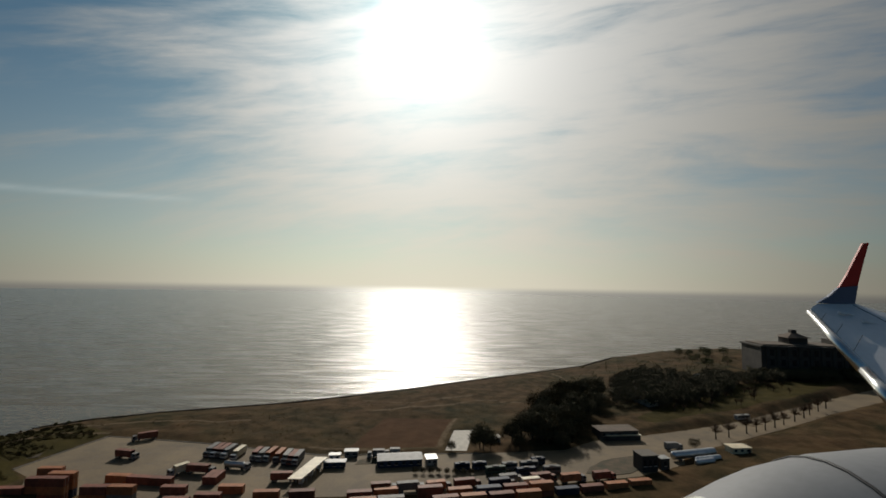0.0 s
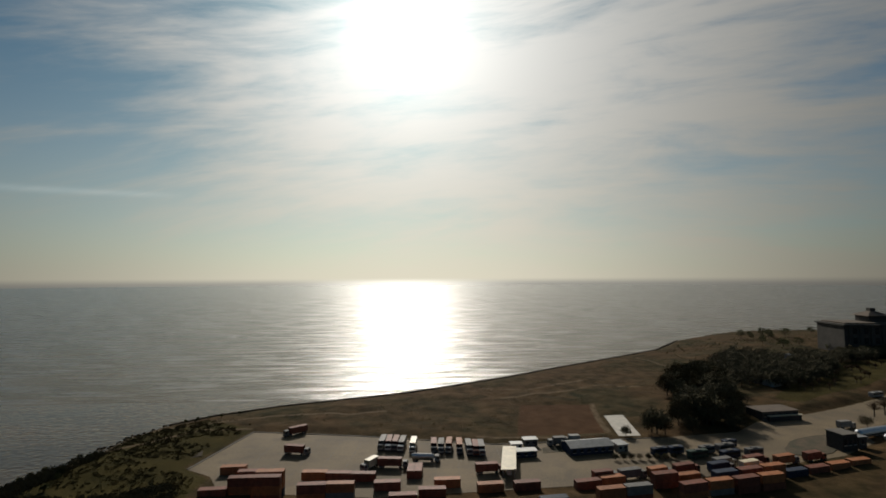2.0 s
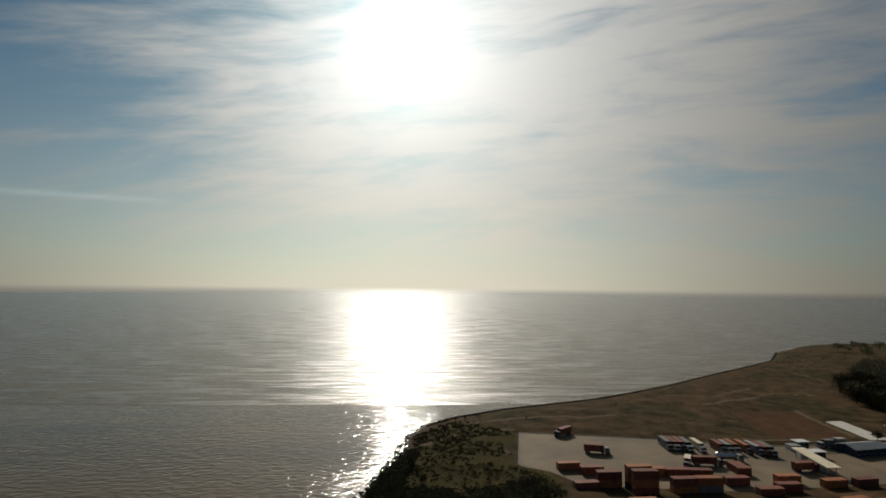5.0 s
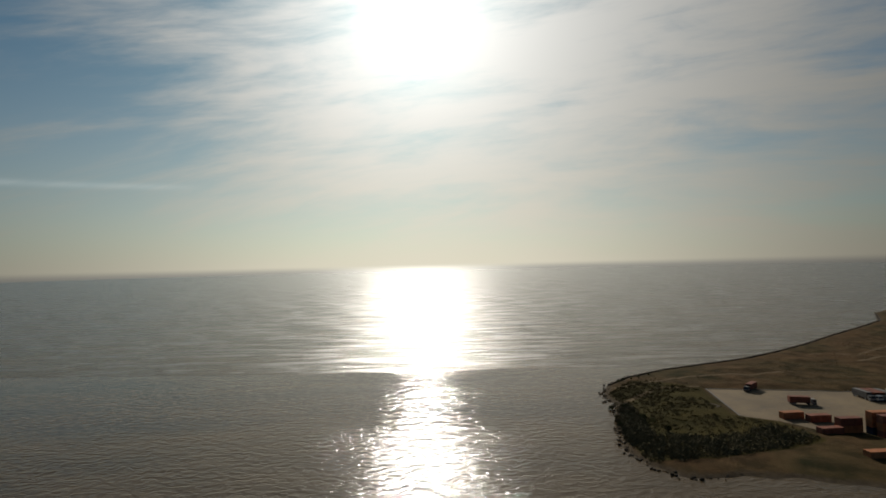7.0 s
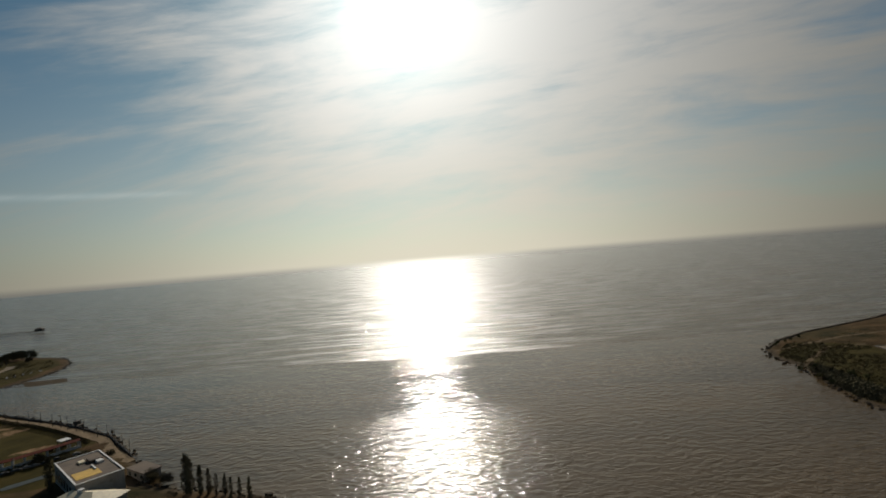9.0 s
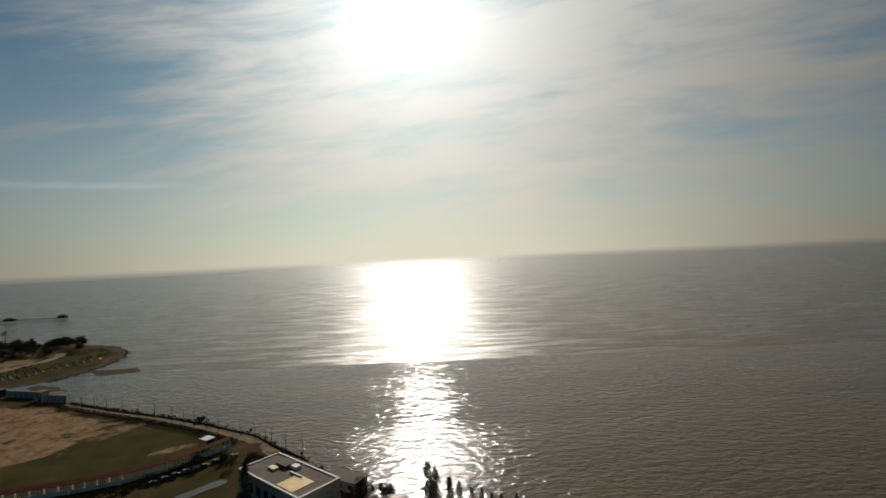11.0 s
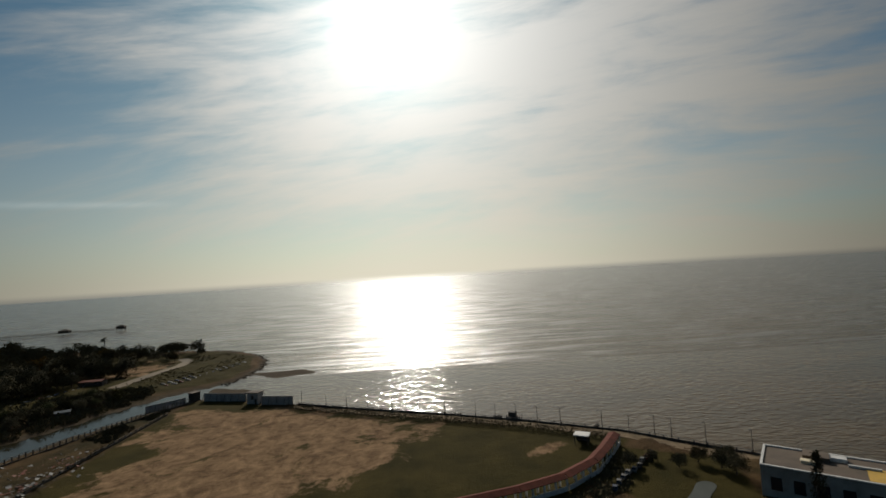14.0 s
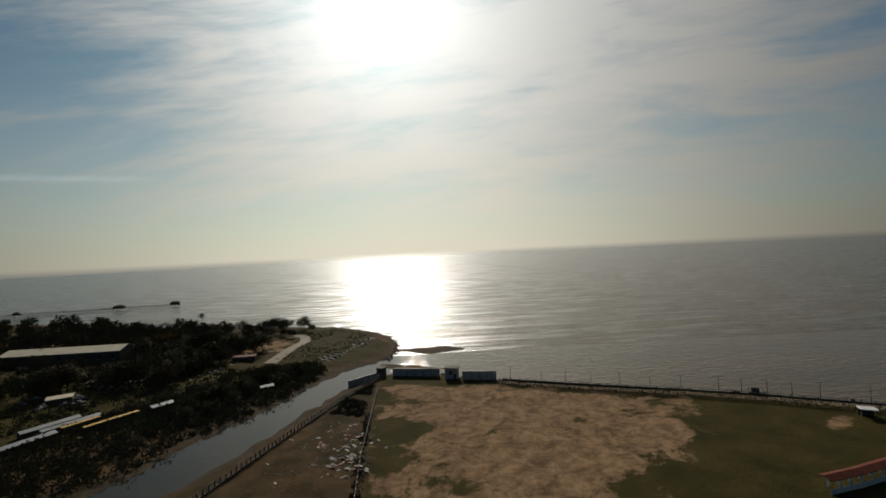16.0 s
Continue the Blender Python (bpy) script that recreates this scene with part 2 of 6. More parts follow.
def water_material(name="river_water", calm_zone=True):
    m = bpy.data.materials.new(name)
    m.use_nodes = True
    nt = m.node_tree
    p = nt.nodes["Principled BSDF"]
    L, N = nt.links.new, nt.nodes.new
    pos = N("ShaderNodeNewGeometry").outputs["Position"]

    def noise_(scale, detail, stretch=(1, 1, 1), turn=0.0, rough=0.5, dist=0.0):
        mp = N("ShaderNodeMapping")
        mp.inputs["Scale"].default_value = stretch
        mp.inputs["Rotation"].default_value = (0, 0, radians(turn))
        L(pos, mp.inputs[0])
        n = N("ShaderNodeTexNoise")
        n.inputs["Scale"].default_value, n.inputs["Detail"].default_value = scale, detail
        n.inputs["Roughness"].default_value, n.inputs["Distortion"].default_value = rough, dist
        L(mp.outputs[0], n.inputs[0])
        return n.outputs[0]

    def m_(op, a, b, clamp=False):
        n = N("ShaderNodeMath")
        n.operation, n.use_clamp = op, clamp
        for i, v in enumerate((a, b)):
            if isinstance(v, (int, float)):
                n.inputs[i].default_value = v
            else:
                L(v, n.inputs[i])
        return n.outputs[0]

    patch = noise_(0.010, 5, (1, 3.6, 1), -8, 0.62, 0.4)
    slick = noise_(0.040, 6, (0.45, 3.6, 1), -9, 0.68, 0.4)
    # the lee of the headlands is calm, the open river is ruffled
    sep = N("ShaderNodeSeparateXYZ")
    L(pos, sep.inputs[0])
    edge = m_("ADD", sep.outputs[1], m_("MULTIPLY", m_("SUBTRACT", noise_(0.007, 4), 0.5), 20.0))
    open_ = N("ShaderNodeMapRange")
    open_.interpolation_type = "SMOOTHSTEP"
    open_.inputs[1].default_value, open_.inputs[2].default_value = 261.0, 264.0
    L(edge, open_.inputs[0])
    ruffle = open_.outputs[0]
    offing = N("ShaderNodeMapRange")
    offing.interpolation_type = "SMOOTHSTEP"
    offing.inputs[1].default_value, offing.inputs[2].default_value = 290.0, 560.0
    L(edge, offing.inputs[0])
    near_ = N("ShaderNodeMapRange")
    near_.interpolation_type = "SMOOTHSTEP"
    for i, v in ((1, 184.0), (2, 160.0), (3, 0.0), (4, 1.0)):
        near_.inputs[i].default_value = v
    L(edge, near_.inputs[0])
    inlet = N("ShaderNodeMapRange")
    inlet.interpolation_type = "SMOOTHSTEP"
    for i, v in ((1, -606.0), (2, -618.0), (3, 0.0), (4, 1.0)):
        inlet.inputs[i].default_value = v
    L(sep.outputs[0], inlet.inputs[0])
    creek = m_("MULTIPLY", inlet.outputs[0], m_("SUBTRACT", 1.0, ruffle))
    ripple = m_("MULTIPLY", near_.outputs[0], m_("SUBTRACT", 1.0, creek))
    rough = m_("ADD", m_("ADD", m_("MULTIPLY", ruffle, m_("ADD", 0.095, m_("MULTIPLY", offing.outputs[0], 0.05))), m_("MULTIPLY", ripple, 0.020)), 0.085)
    rough = m_("ADD", rough, m_("MULTIPLY", m_("MULTIPLY", m_("SUBTRACT", slick, 0.5), 0.24), m_("ADD", 0.15, m_("MULTIPLY", ruffle, 0.85))))
    L(m_("MAXIMUM", rough, 0.05), p.inputs["Roughness"])
    r = N("ShaderNodeValToRGB")
    r.color_ramp.elements[0].color, r.color_ramp.elements[1].color = (0.060, 0.040, 0.018, 1), (0.096, 0.062, 0.030, 1)
    r.color_ramp.elements[0].position, r.color_ramp.elements[1].position = 0.35, 0.65
    L(patch, r.inputs[0])
    silt = N("ShaderNodeMix")
    silt.data_type = "RGBA"
    L(creek, silt.inputs[0])
    L(r.outputs[0], silt.inputs[6])
    silt.inputs[7].default_value = (0.024, 0.022, 0.013, 1)
    L(silt.outputs[2], p.inputs["Base Color"])
    p.inputs["IOR"].default_value = 1.33
    gusty = N("ShaderNodeMapRange")
    gusty.interpolation_type = "SMOOTHSTEP"
    gusty.inputs[1].default_value, gusty.inputs[2].default_value = 0.44, 0.62
    L(slick, gusty.inputs[0])
    L(m_("MULTIPLY", m_("MULTIPLY", gusty.outputs[0], ruffle), 0.8), p.inputs["Coat Weight"])
    p.inputs["Coat Roughness"].default_value, p.inputs["Coat IOR"].default_value = 0.40, 1.33
    L(m_("SUBTRACT", 0.43, m_("MULTIPLY", creek, 0.16)), p.inputs["Specular IOR Level"])
    swell = noise_(0.42, 1.7, (0.75, 1.35, 1), -14, 0.55, 0.5)
    long_ = noise_(0.13, 3, (0.55, 1.7, 1), -8, 0.6, 0.5)
    chop = noise_(1.3, 2.5, (0.75, 1.25, 1), 10, 0.55, 0.2)
    waves = m_("ADD", swell, m_("MULTIPLY", chop, m_("ADD", m_("ADD", 0.04, m_("MULTIPLY", ripple, 0.34)), m_("MULTIPLY", ruffle, 0.30))))
    waves = m_("ADD", waves, m_("MULTIPLY", long_, m_("ADD", 0.35, m_("MULTIPLY", ruffle, 0.25))))
    bp = N("ShaderNodeBump")
    bp.inputs["Distance"].default_value = 1.0
    gust = m_("ADD", 1.0, m_("MULTIPLY", m_("SUBTRACT", patch, 0.5), 1.3))
    L(m_("MULTIPLY", gust, m_("ADD", m_("ADD", m_("SUBTRACT", 0.37, m_("MULTIPLY", creek, 0.31)), m_("MULTIPLY", ripple, 0.07)), m_("MULTIPLY", ruffle, m_("SUBTRACT", 0.35, m_("MULTIPLY", offing.outputs[0], 0.18))))), bp.inputs["Strength"])
    L(waves, bp.inputs["Height"])
    L(bp.outputs[0], p.inputs["Normal"])
    return m


MAT = dict(
    ground=ground_material(), water=water_material(),
    concrete=material("concrete_paving", (0.140, 0.096, 0.044), 0.85, vary=0.34, scale=0.05, fine=1.4, bump=0.15, stain=0.35),
    asphalt=material("worn_asphalt", (0.115, 0.10, 0.08), 0.9, vary=0.25, scale=0.08, fine=2.5, bump=0.2),
    slab=material("pale_concrete_slab", (0.50, 0.46, 0.39), 0.85, vary=0.2, scale=0.4, fine=3, stain=0.25),
    wall=material("grey_render", (0.30, 0.28, 0.25), 0.85, vary=0.25, scale=0.3, stain=0.3),
    old_stone=material("sooty_stone", (0.066, 0.057, 0.046), 0.9, vary=0.3, scale=0.15, stain=0.4),
    pale=material("dusty_white_paint", (0.30, 0.285, 0.26), 0.7, spec=0.12, vary=0.2, scale=0.8, stain=0.3, per_object=0.3),
    white=material("white_paint", (0.58, 0.56, 0.52), 0.6, vary=0.12, scale=0.8, stain=0.15),
    cream=material("cream_sheet_roof", (0.66, 0.56, 0.38), 0.55, vary=0.15, scale=0.4, stain=0.2),
    zinc=material("corrugated_zinc", (0.27, 0.27, 0.26), 0.5, 0.4, vary=0.2, scale=0.5, stain=0.25),
    steel=material("bare_steel", (0.55, 0.56, 0.57), 0.28, 0.9, vary=0.15, scale=0.6),
    dark=material("dark_steel", (0.035, 0.035, 0.035), 0.6, 0.3, vary=0.3, scale=1.0),
    rubber=material("tyre_rubber", (0.02, 0.02, 0.02), 0.85, vary=0.2, scale=3),
    glass=material("dark_glazing", (0.015, 0.02, 0.025), 0.22, vary=0.2, scale=1, spec=0.3),
    red=material("rust_red_paint", (0.185, 0.066, 0.040), 0.65, spec=0.2, vary=0.3, scale=0.7, stain=0.3, per_object=0.2),
    orange=material("orange_paint", (0.33, 0.125, 0.050), 0.65, spec=0.2, vary=0.25, scale=0.7, stain=0.25, per_object=0.15),
    blue=material("blue_paint", (0.026, 0.038, 0.066), 0.65, spec=0.2, vary=0.3, scale=0.7, stain=0.25, per_object=0.2),
    grey=material("grey_paint", (0.15, 0.14, 0.128), 0.65, spec=0.2, vary=0.2, scale=0.7, stain=0.25, per_object=0.2),
    green=material("green_paint", (0.035, 0.060, 0.042), 0.65, spec=0.2, vary=0.3, scale=0.7, stain=0.25, per_object=0.2),
    yellow=material("yellow_paint", (0.55, 0.33, 0.05), 0.55, vary=0.2, scale=0.7, stain=0.2),
    tile=material("red_roof_tile", (0.115, 0.028, 0.015), 0.9, spec=0.15, vary=0.35, scale=0.6, fine=5, bump=0.2),
    brown_roof=material("brown_felt_roof", (0.105, 0.075, 0.05), 0.9, vary=0.3, scale=0.3, stain=0.2),
    wood=material("weathered_timber", (0.12, 0.095, 0.07), 0.85, vary=0.3, scale=1.0),
    bark=material("bark", (0.07, 0.052, 0.038), 0.95, vary=0.4, scale=2.0),
    rock=material("rubble", (0.060, 0.048, 0.034), 0.95, spec=0.08, vary=0.4, scale=0.8, per_object=0.3),
    leaf=leaf_material("dark_leaves", (0.044, 0.038, 0.020), (0.112, 0.092, 0.046)),
    olive=leaf_material("olive_leaves", (0.042, 0.046, 0.016), (0.100, 0.094, 0.034)),
    scrub=leaf_material("dry_scrub", (0.035, 0.028, 0.010), (0.105, 0.075, 0.030)),
    twig=leaf_material("bare_twigs", (0.060, 0.038, 0.022), (0.115, 0.070, 0.040)),
    autumn=leaf_material("yellow_leaves", (0.16, 0.09, 0.02), (0.26, 0.15, 0.04)),
    poolwater=material("pool_water", (0.05, 0.055, 0.045), 0.42, vary=0.15, scale=0.5, bump=0.15, spec=0.2),
    hoard=material("blue_grey_boards", (0.29, 0.275, 0.265), 0.7, vary=0.25, scale=0.8, stain=0.3, per_object=0.15),
    path=material("trodden_earth", (0.20, 0.145, 0.088), 0.95, spec=0.08, vary=0.35, scale=0.35, fine=3, bump=0.3, stain=0.3),
    turf=material("worn_turf", (0.072, 0.046, 0.022), 0.95, vary=0.45, scale=0.25, fine=2.2, bump=0.4, second=(0.030, 0.030, 0.010)),
    skin=material("airliner_white_paint", (0.22, 0.225, 0.23), 0.6, 0.0, spec=0.15, vary=0.08, scale=0.5),
    alu=material("polished_aluminium", (0.75, 0.74, 0.72), 0.22, 1.0, vary=0.05, scale=0.5),
    wing=material("grey_wing_paint", (0.72, 0.73, 0.74), 0.45, 0.0, vary=0.08, scale=0.7),
    finblue=material("airliner_blue_paint", (0.12, 0.15, 0.22), 0.5, vary=0.08, scale=0.7, spec=0.2),
    tailred=material("airliner_red_paint", (0.52, 0.05, 0.04), 0.5, vary=0.08, scale=0.7, spec=0.2),
)


# ---- mesh helpers ----
class Solid:
    """Collects boxes, prisms, tubes and leaves into one mesh."""

    def __init__(self):
        self.v, self.f = [], []

    def add(self, verts, faces):
        n = len(self.v)
        self.v += [tuple(p) for p in verts]
        self.f += [tuple(i + n for i in f) for f in faces]
        return self

    def box(self, x0, y0, z0, x1, y1, z1, bevel=0.0):
        if bevel:
            b = bevel
            loop = [(x0 + b, y0), (x1 - b, y0), (x1, y0 + b), (x1, y1 - b), (x1 - b, y1), (x0 + b, y1), (x0, y1 - b), (x0, y0 + b)]
            inner = [(x0 + 2 * b, y0 + b), (x1 - 2 * b, y0 + b), (x1 - b, y0 + 2 * b), (x1 - b, y1 - 2 * b), (x1 - 2 * b, y1 - b), (x0 + 2 * b, y1 - b), (x0 + b, y1 - 2 * b), (x0 + b, y0 + 2 * b)]
            v = [(*p, z0) for p in loop] + [(*p, z1 - b) for p in loop] + [(*p, z1) for p in inner]
            f = [tuple(range(7, -1, -1)), tuple(range(16, 24))]
            for k in (0, 8):
                f += [(k + i, k + (i + 1) % 8, k + 8 + (i + 1) % 8, k + 8 + i) for i in range(8)]
            return self.add(v, f)
        v = [(x, y, z) for z in (z0, z1) for x, y in ((x0, y0), (x1, y0), (x1, y1), (x0, y1))]
        return self.add(v, [(3, 2, 1, 0), (4, 5, 6, 7), (0, 1, 5, 4), (1, 2, 6, 5), (2, 3, 7, 6), (3, 0, 4, 7)])

    def prism(self, poly, z0, z1):
        n = len(poly)
        area = sum(poly[i][0] * poly[(i + 1) % n][1] - poly[(i + 1) % n][0] * poly[i][1] for i in range(n))
        if area < 0:
            poly = poly[::-1]
        v = [(*p, z0) for p in poly] + [(*p, z1) for p in poly]
        return self.add(v, [tuple(range(n - 1, -1, -1)), tuple(range(n, 2 * n))] + [(i, (i + 1) % n, n + (i + 1) % n, n + i) for i in range(n)])

    def tube(self, p, q, r0, r1=None, n=6, caps=True):
        p, q = Vector(p), Vector(q)
        r1 = r0 if r1 is None else r1
        d = (q - p).normalized()
        a = d.orthogonal().normalized()
        b = d.cross(a)
        ring = [(math.cos(2 * math.pi * i / n), math.sin(2 * math.pi * i / n)) for i in range(n)]
        v = [p + (a * c + b * s) * r0 for c, s in ring] + [q + (a * c + b * s) * r1 for c, s in ring]
        f = [(i, (i + 1) % n, n + (i + 1) % n, n + i) for i in range(n)]
        if caps:
            f += [tuple(range(n - 1, -1, -1)), tuple(range(n, 2 * n))]
        return self.add(v, f)

    def gable(self, x0, y0, x1, y1, z, rise, over=0.0, thick=0.12):
        """A pitched roof with its ridge along x."""
        ym = (y0 + y1) / 2
        x0, x1, y0, y1 = x0 - over, x1 + over, y0 - over, y1 + over
        sec = [(y0, z), (ym, z + rise), (y1, z), (y1, z + thick), (ym, z + rise + thick), (y0, z + thick)]
        v = [(x0, *s) for s in sec] + [(x1, *s) for s in sec]
        f = [(i, (i + 1) % 6, 6 + (i + 1) % 6, 6 + i) for i in range(6)]
        f += [(0, 5, 4, 1), (1, 4, 3, 2), (6, 7, 10, 11), (7, 8, 9, 10)]
        return self.add(v, f)

    def leaf(self, c, size, rnd):
        u = Vector((rnd.gauss(0, 1), rnd.gauss(0, 1), rnd.gauss(0, 0.8)))
        if u.length < 1e-3:
            u = Vector((1, 0, 0))
        u.normalize()
        w = u.orthogonal().normalized()
        s, t = size * rnd.uniform(0.7, 1.3), size * rnd.uniform(0.5, 0.9)
        c = Vector(c)
        return self.add([c - u * s, c + w * t, c + u * s, c - w * t], [(0, 1, 2, 3)])

    def data(self, name, smooth=False):
        me = bpy.data.meshes.new(name)
        me.from_pydata(self.v, [], self.f)
        me.update()
        if smooth:
            me.polygons.foreach_set("use_smooth", [True] * len(me.polygons))
        return me


def mesh_of(shape, name, mat, smooth=False):
    me = shape if isinstance(shape, bpy.types.Mesh) else shape.data(name, smooth)
    if not me.materials:
        me.materials.append(MAT[mat])
    return me


def part(name, shape, mat, parent, label="", at=None, smooth=False):
    ob = new(name, mesh_of(shape, name, mat, smooth))
    ob.parent = parent
    if at is not None:
        ob.matrix_basis = at
    if label:
        ob["label"] = label
    return ob


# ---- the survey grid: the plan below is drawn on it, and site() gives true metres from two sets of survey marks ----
EAST_MARKS = [(-17, 206, -34, 191), (119, 291, 104, 280), (78, 260, 62, 242), (-185, 197, -191, 180), (-55, 195, -68, 179), (-60, 234, -71, 207), (98, 457, 97, 410), (102, 268, 86, 257),
              (-65, 207, -76, 187), (-98, 191, -105, 175), (81, 195, 74, 208), (0, 252, -18, 224), (4, 220, -10, 205), (250, 378, 230, 377), (-83, 196, -92, 180), (111, 206, 103, 213),
              (-204, 232, -213, 206), (-207, 199, -216, 177), (-174, 239, -183, 211), (-149, 227, -151, 212), (-137, 202, -140, 188), (-163, 237, -162, 214), (-167, 197, -173, 176)]
WEST_MARKS = [(-502, 156, -486, 152), (-614, 231, -587, 213), (-601, 227, -574, 208), (-474, 136, -460, 138), (-481, 131, -467, 132), (-458, 121, -444, 123), (-508, 157, -493, 155), (-484, 170, -468, 165),
              (-519, 183, -501, 179), (-576, 197, -553, 186), (-582, 155, -560, 148), (-591, 175, -568, 172), (-637, 190, -617, 201), (-643, 202, -624, 211), (-643, 168, -627, 189), (-679, 216, -667, 241),
              (-703, 203, -695, 232), (-706, 273, -686, 276), (-699, 339, -669, 322), (-632, 300, -615, 276), (-637, 231, -612, 225), (-780, 404, -748, 368), (-874, 571, -866, 567), (-741, 215, -726, 225)]


def spread(x, y, marks):
    """Thin-plate terms of points for a set of marks."""
    r = ((x[..., None] - marks[:, 0]) ** 2 + (y[..., None] - marks[:, 1]) ** 2) / 1e4
    return np.concatenate([r * np.log(np.maximum(r, 1e-9)), np.ones(x.shape + (1,)), x[..., None] / 100, y[..., None] / 100], -1)


def survey(marks):
    m = np.array(marks, float)
    n = len(m)
    full = np.zeros((n + 3, n + 3))
    full[:n] = spread(m[:, 0], m[:, 1], m)
    full[:n, :n] += 0.2 * np.eye(n)
    full[n:, :n] = full[:n, n:].T
    return m, np.linalg.solve(full, np.vstack([m[:, 2:] - m[:, :2], np.zeros((3, 2))]))


EAST, WEST = survey(EAST_MARKS), survey(WEST_MARKS)


def site(x, y):
    """Plan coordinates to true ones; numbers or arrays."""
    x, y = np.asarray(x, float), np.asarray(y, float)
    east = spread(np.clip(x, -230, 330), np.clip(y, 130, 480), EAST[0]) @ EAST[1]
    west = spread(np.clip(x, -900, -390), np.clip(y, 105, 580), WEST[0]) @ WEST[1]
    f = np.clip((x + 380) / 130, 0, 1)[..., None]
    f = f * f * (3 - 2 * f)
    d = f * east + (1 - f) * west
    return x + d[..., 0], y + d[..., 1]


def sited(points):
    return [tuple(float(c) for c in site(*p)) for p in points]


def sited_pose(m):
    """A thing's pose on the plan to its true pose; it keeps its size and turns with the ground."""
    p = m.translation
    d = m.to_3x3() @ Vector((1, 0, 0))
    d = d.normalized() * 2
    (x0, x1), (y0, y1) = site((p.x, p.x + d.x), (p.y, p.y + d.y))
    turn = math.atan2(y1 - y0, x1 - x0) - math.atan2(d.y, d.x)
    return Matrix.Translation((x0, y0, p.z)) @ Matrix.Rotation(turn, 4, "Z") @ Matrix.Translation(-p) @ m


def thing(name, m, label, category, group="", kind="", plan=True):
    ob = new(name)
    ob.matrix_basis = sited_pose(m) if plan else m
    ob.empty_display_size = 0.5
    return tagged(ob, label, category, group, kind)


def single(name, shape, mat, label, category, group="", kind="", at=None, smooth=False, plan=True):
    if plan:
        v = np.array(shape.v, float)
        v[:, 0], v[:, 1] = site(v[:, 0], v[:, 1])
        shape.v = [tuple(p) for p in v.tolist()]
    ob = new(name, mesh_of(shape, name, mat, smooth))
    if at is not None:
        ob.matrix_basis = at
    return tagged(ob, label, category, group, kind)


KEPT = {}


def kept(key, make, mat, smooth=False):
    """A mesh made once and shared."""
    if (key, mat) not in KEPT:
        KEPT[key, mat] = mesh_of(make(), key, mat, smooth)
    return KEPT[key, mat]


def P(x, y, z=0.0, turn=0.0):
    return pose(x, y, z, 0, 0, turn)


# ---- the land: two low headlands round a bay, a creek between the second and the park beyond ----
WATER_Z = -0.35
HEAD_EAST = [(-194, 140), (-209, 139), (-215, 150), (-217, 166), (-214, 182), (-209, 200), (-206, 216), (-205, 236), (-198, 255), (-186, 271), (-163, 288), (-130, 305), (-107, 317), (-74, 340),
             (-37, 367), (6, 401), (52, 433), (101, 466), (155, 517), (215, 546), (270, 568), (320, 572), (370, 566), (700, 610), (1300, 660), (1300, -400), (20, -400), (20, -20), (-40, 60), (-120, 112)]
PLAYING_FIELD = [(-630, 247), (-623, 246), (-599, 235), (-570, 221), (-543, 205), (-520, 190), (-494, 174), (-482, 162), (-472, 151), (-462, 141), (-455, 128), (-443, 123.5), (-430, 121.5), (-414, 116), (-400, 109),
                 (-388, 98), (-380, -400), (-700, -400), (-685, 0), (-670, 90), (-662, 121), (-658, 136), (-653, 152), (-649, 178), (-645, 205), (-638, 235)]
PARK = [(-650, 250), (-638, 268), (-632, 288), (-631, 314), (-640, 338), (-658, 362), (-688, 387), (-714, 396), (-770, 416), (-850, 440), (-950, 474), (-1100, 520), (-1500, 560),
        (-1500, -400), (-735, -400), (-712, 0), (-688, 80), (-677, 118), (-674, 130), (-670, 145), (-666, 159), (-660, 175), (-656.5, 201), (-653, 228)]
BARS = [[(-634, 300), (-606, 309), (-600, 299), (-616, 288)], [(-640, 262), (-626, 262), (-616, 256), (-626, 250), (-640, 252)]]


def inside_distance(poly, X, Y):
    """Distance to a polygon's edge, positive inside."""
    best, odd = np.full(X.shape, 1e9), np.zeros(X.shape, bool)
    for (x0, y0), (x1, y1) in zip(poly, poly[1:] + poly[:1]):
        dx, dy = x1 - x0, y1 - y0
        s = np.clip(((X - x0) * dx + (Y - y0) * dy) / (dx * dx + dy * dy), 0, 1)
        best = np.minimum(best, np.hypot(X - x0 - s * dx, Y - y0 - s * dy))
        if y0 != y1:
            odd ^= ((Y < y0) != (Y < y1)) & (X < x0 + (Y - y0) * dx / dy)
    return np.where(odd, best, -best)


def line_distance(points, X, Y):
    best = np.full(X.shape, 1e9)
    for (x0, y0), (x1, y1) in zip(points, points[1:]):
        dx, dy = x1 - x0, y1 - y0
        s = np.clip(((X - x0) * dx + (Y - y0) * dy) / (dx * dx + dy * dy), 0, 1)
        best = np.minimum(best, np.hypot(X - x0 - s * dx, Y - y0 - s * dy))
    return best


def wobble(X, Y, step, seed):
    """Smooth random field in -1..1 with cells of the given size."""
    r = np.random.RandomState(seed).uniform(-1, 1, (256, 256))
    u, v = X / step + 90, Y / step + 90
    i, j = np.floor(u).astype(int), np.floor(v).astype(int)
    a, b = u - i, v - j
    a, b = a * a * (3 - 2 * a), b * b * (3 - 2 * b)
    g = lambda p, q: r[p % 256, q % 256]
    return (g(i, j) * (1 - a) + g(i + 1, j) * a) * (1 - b) + (g(i, j + 1) * (1 - a) + g(i + 1, j + 1) * a) * b


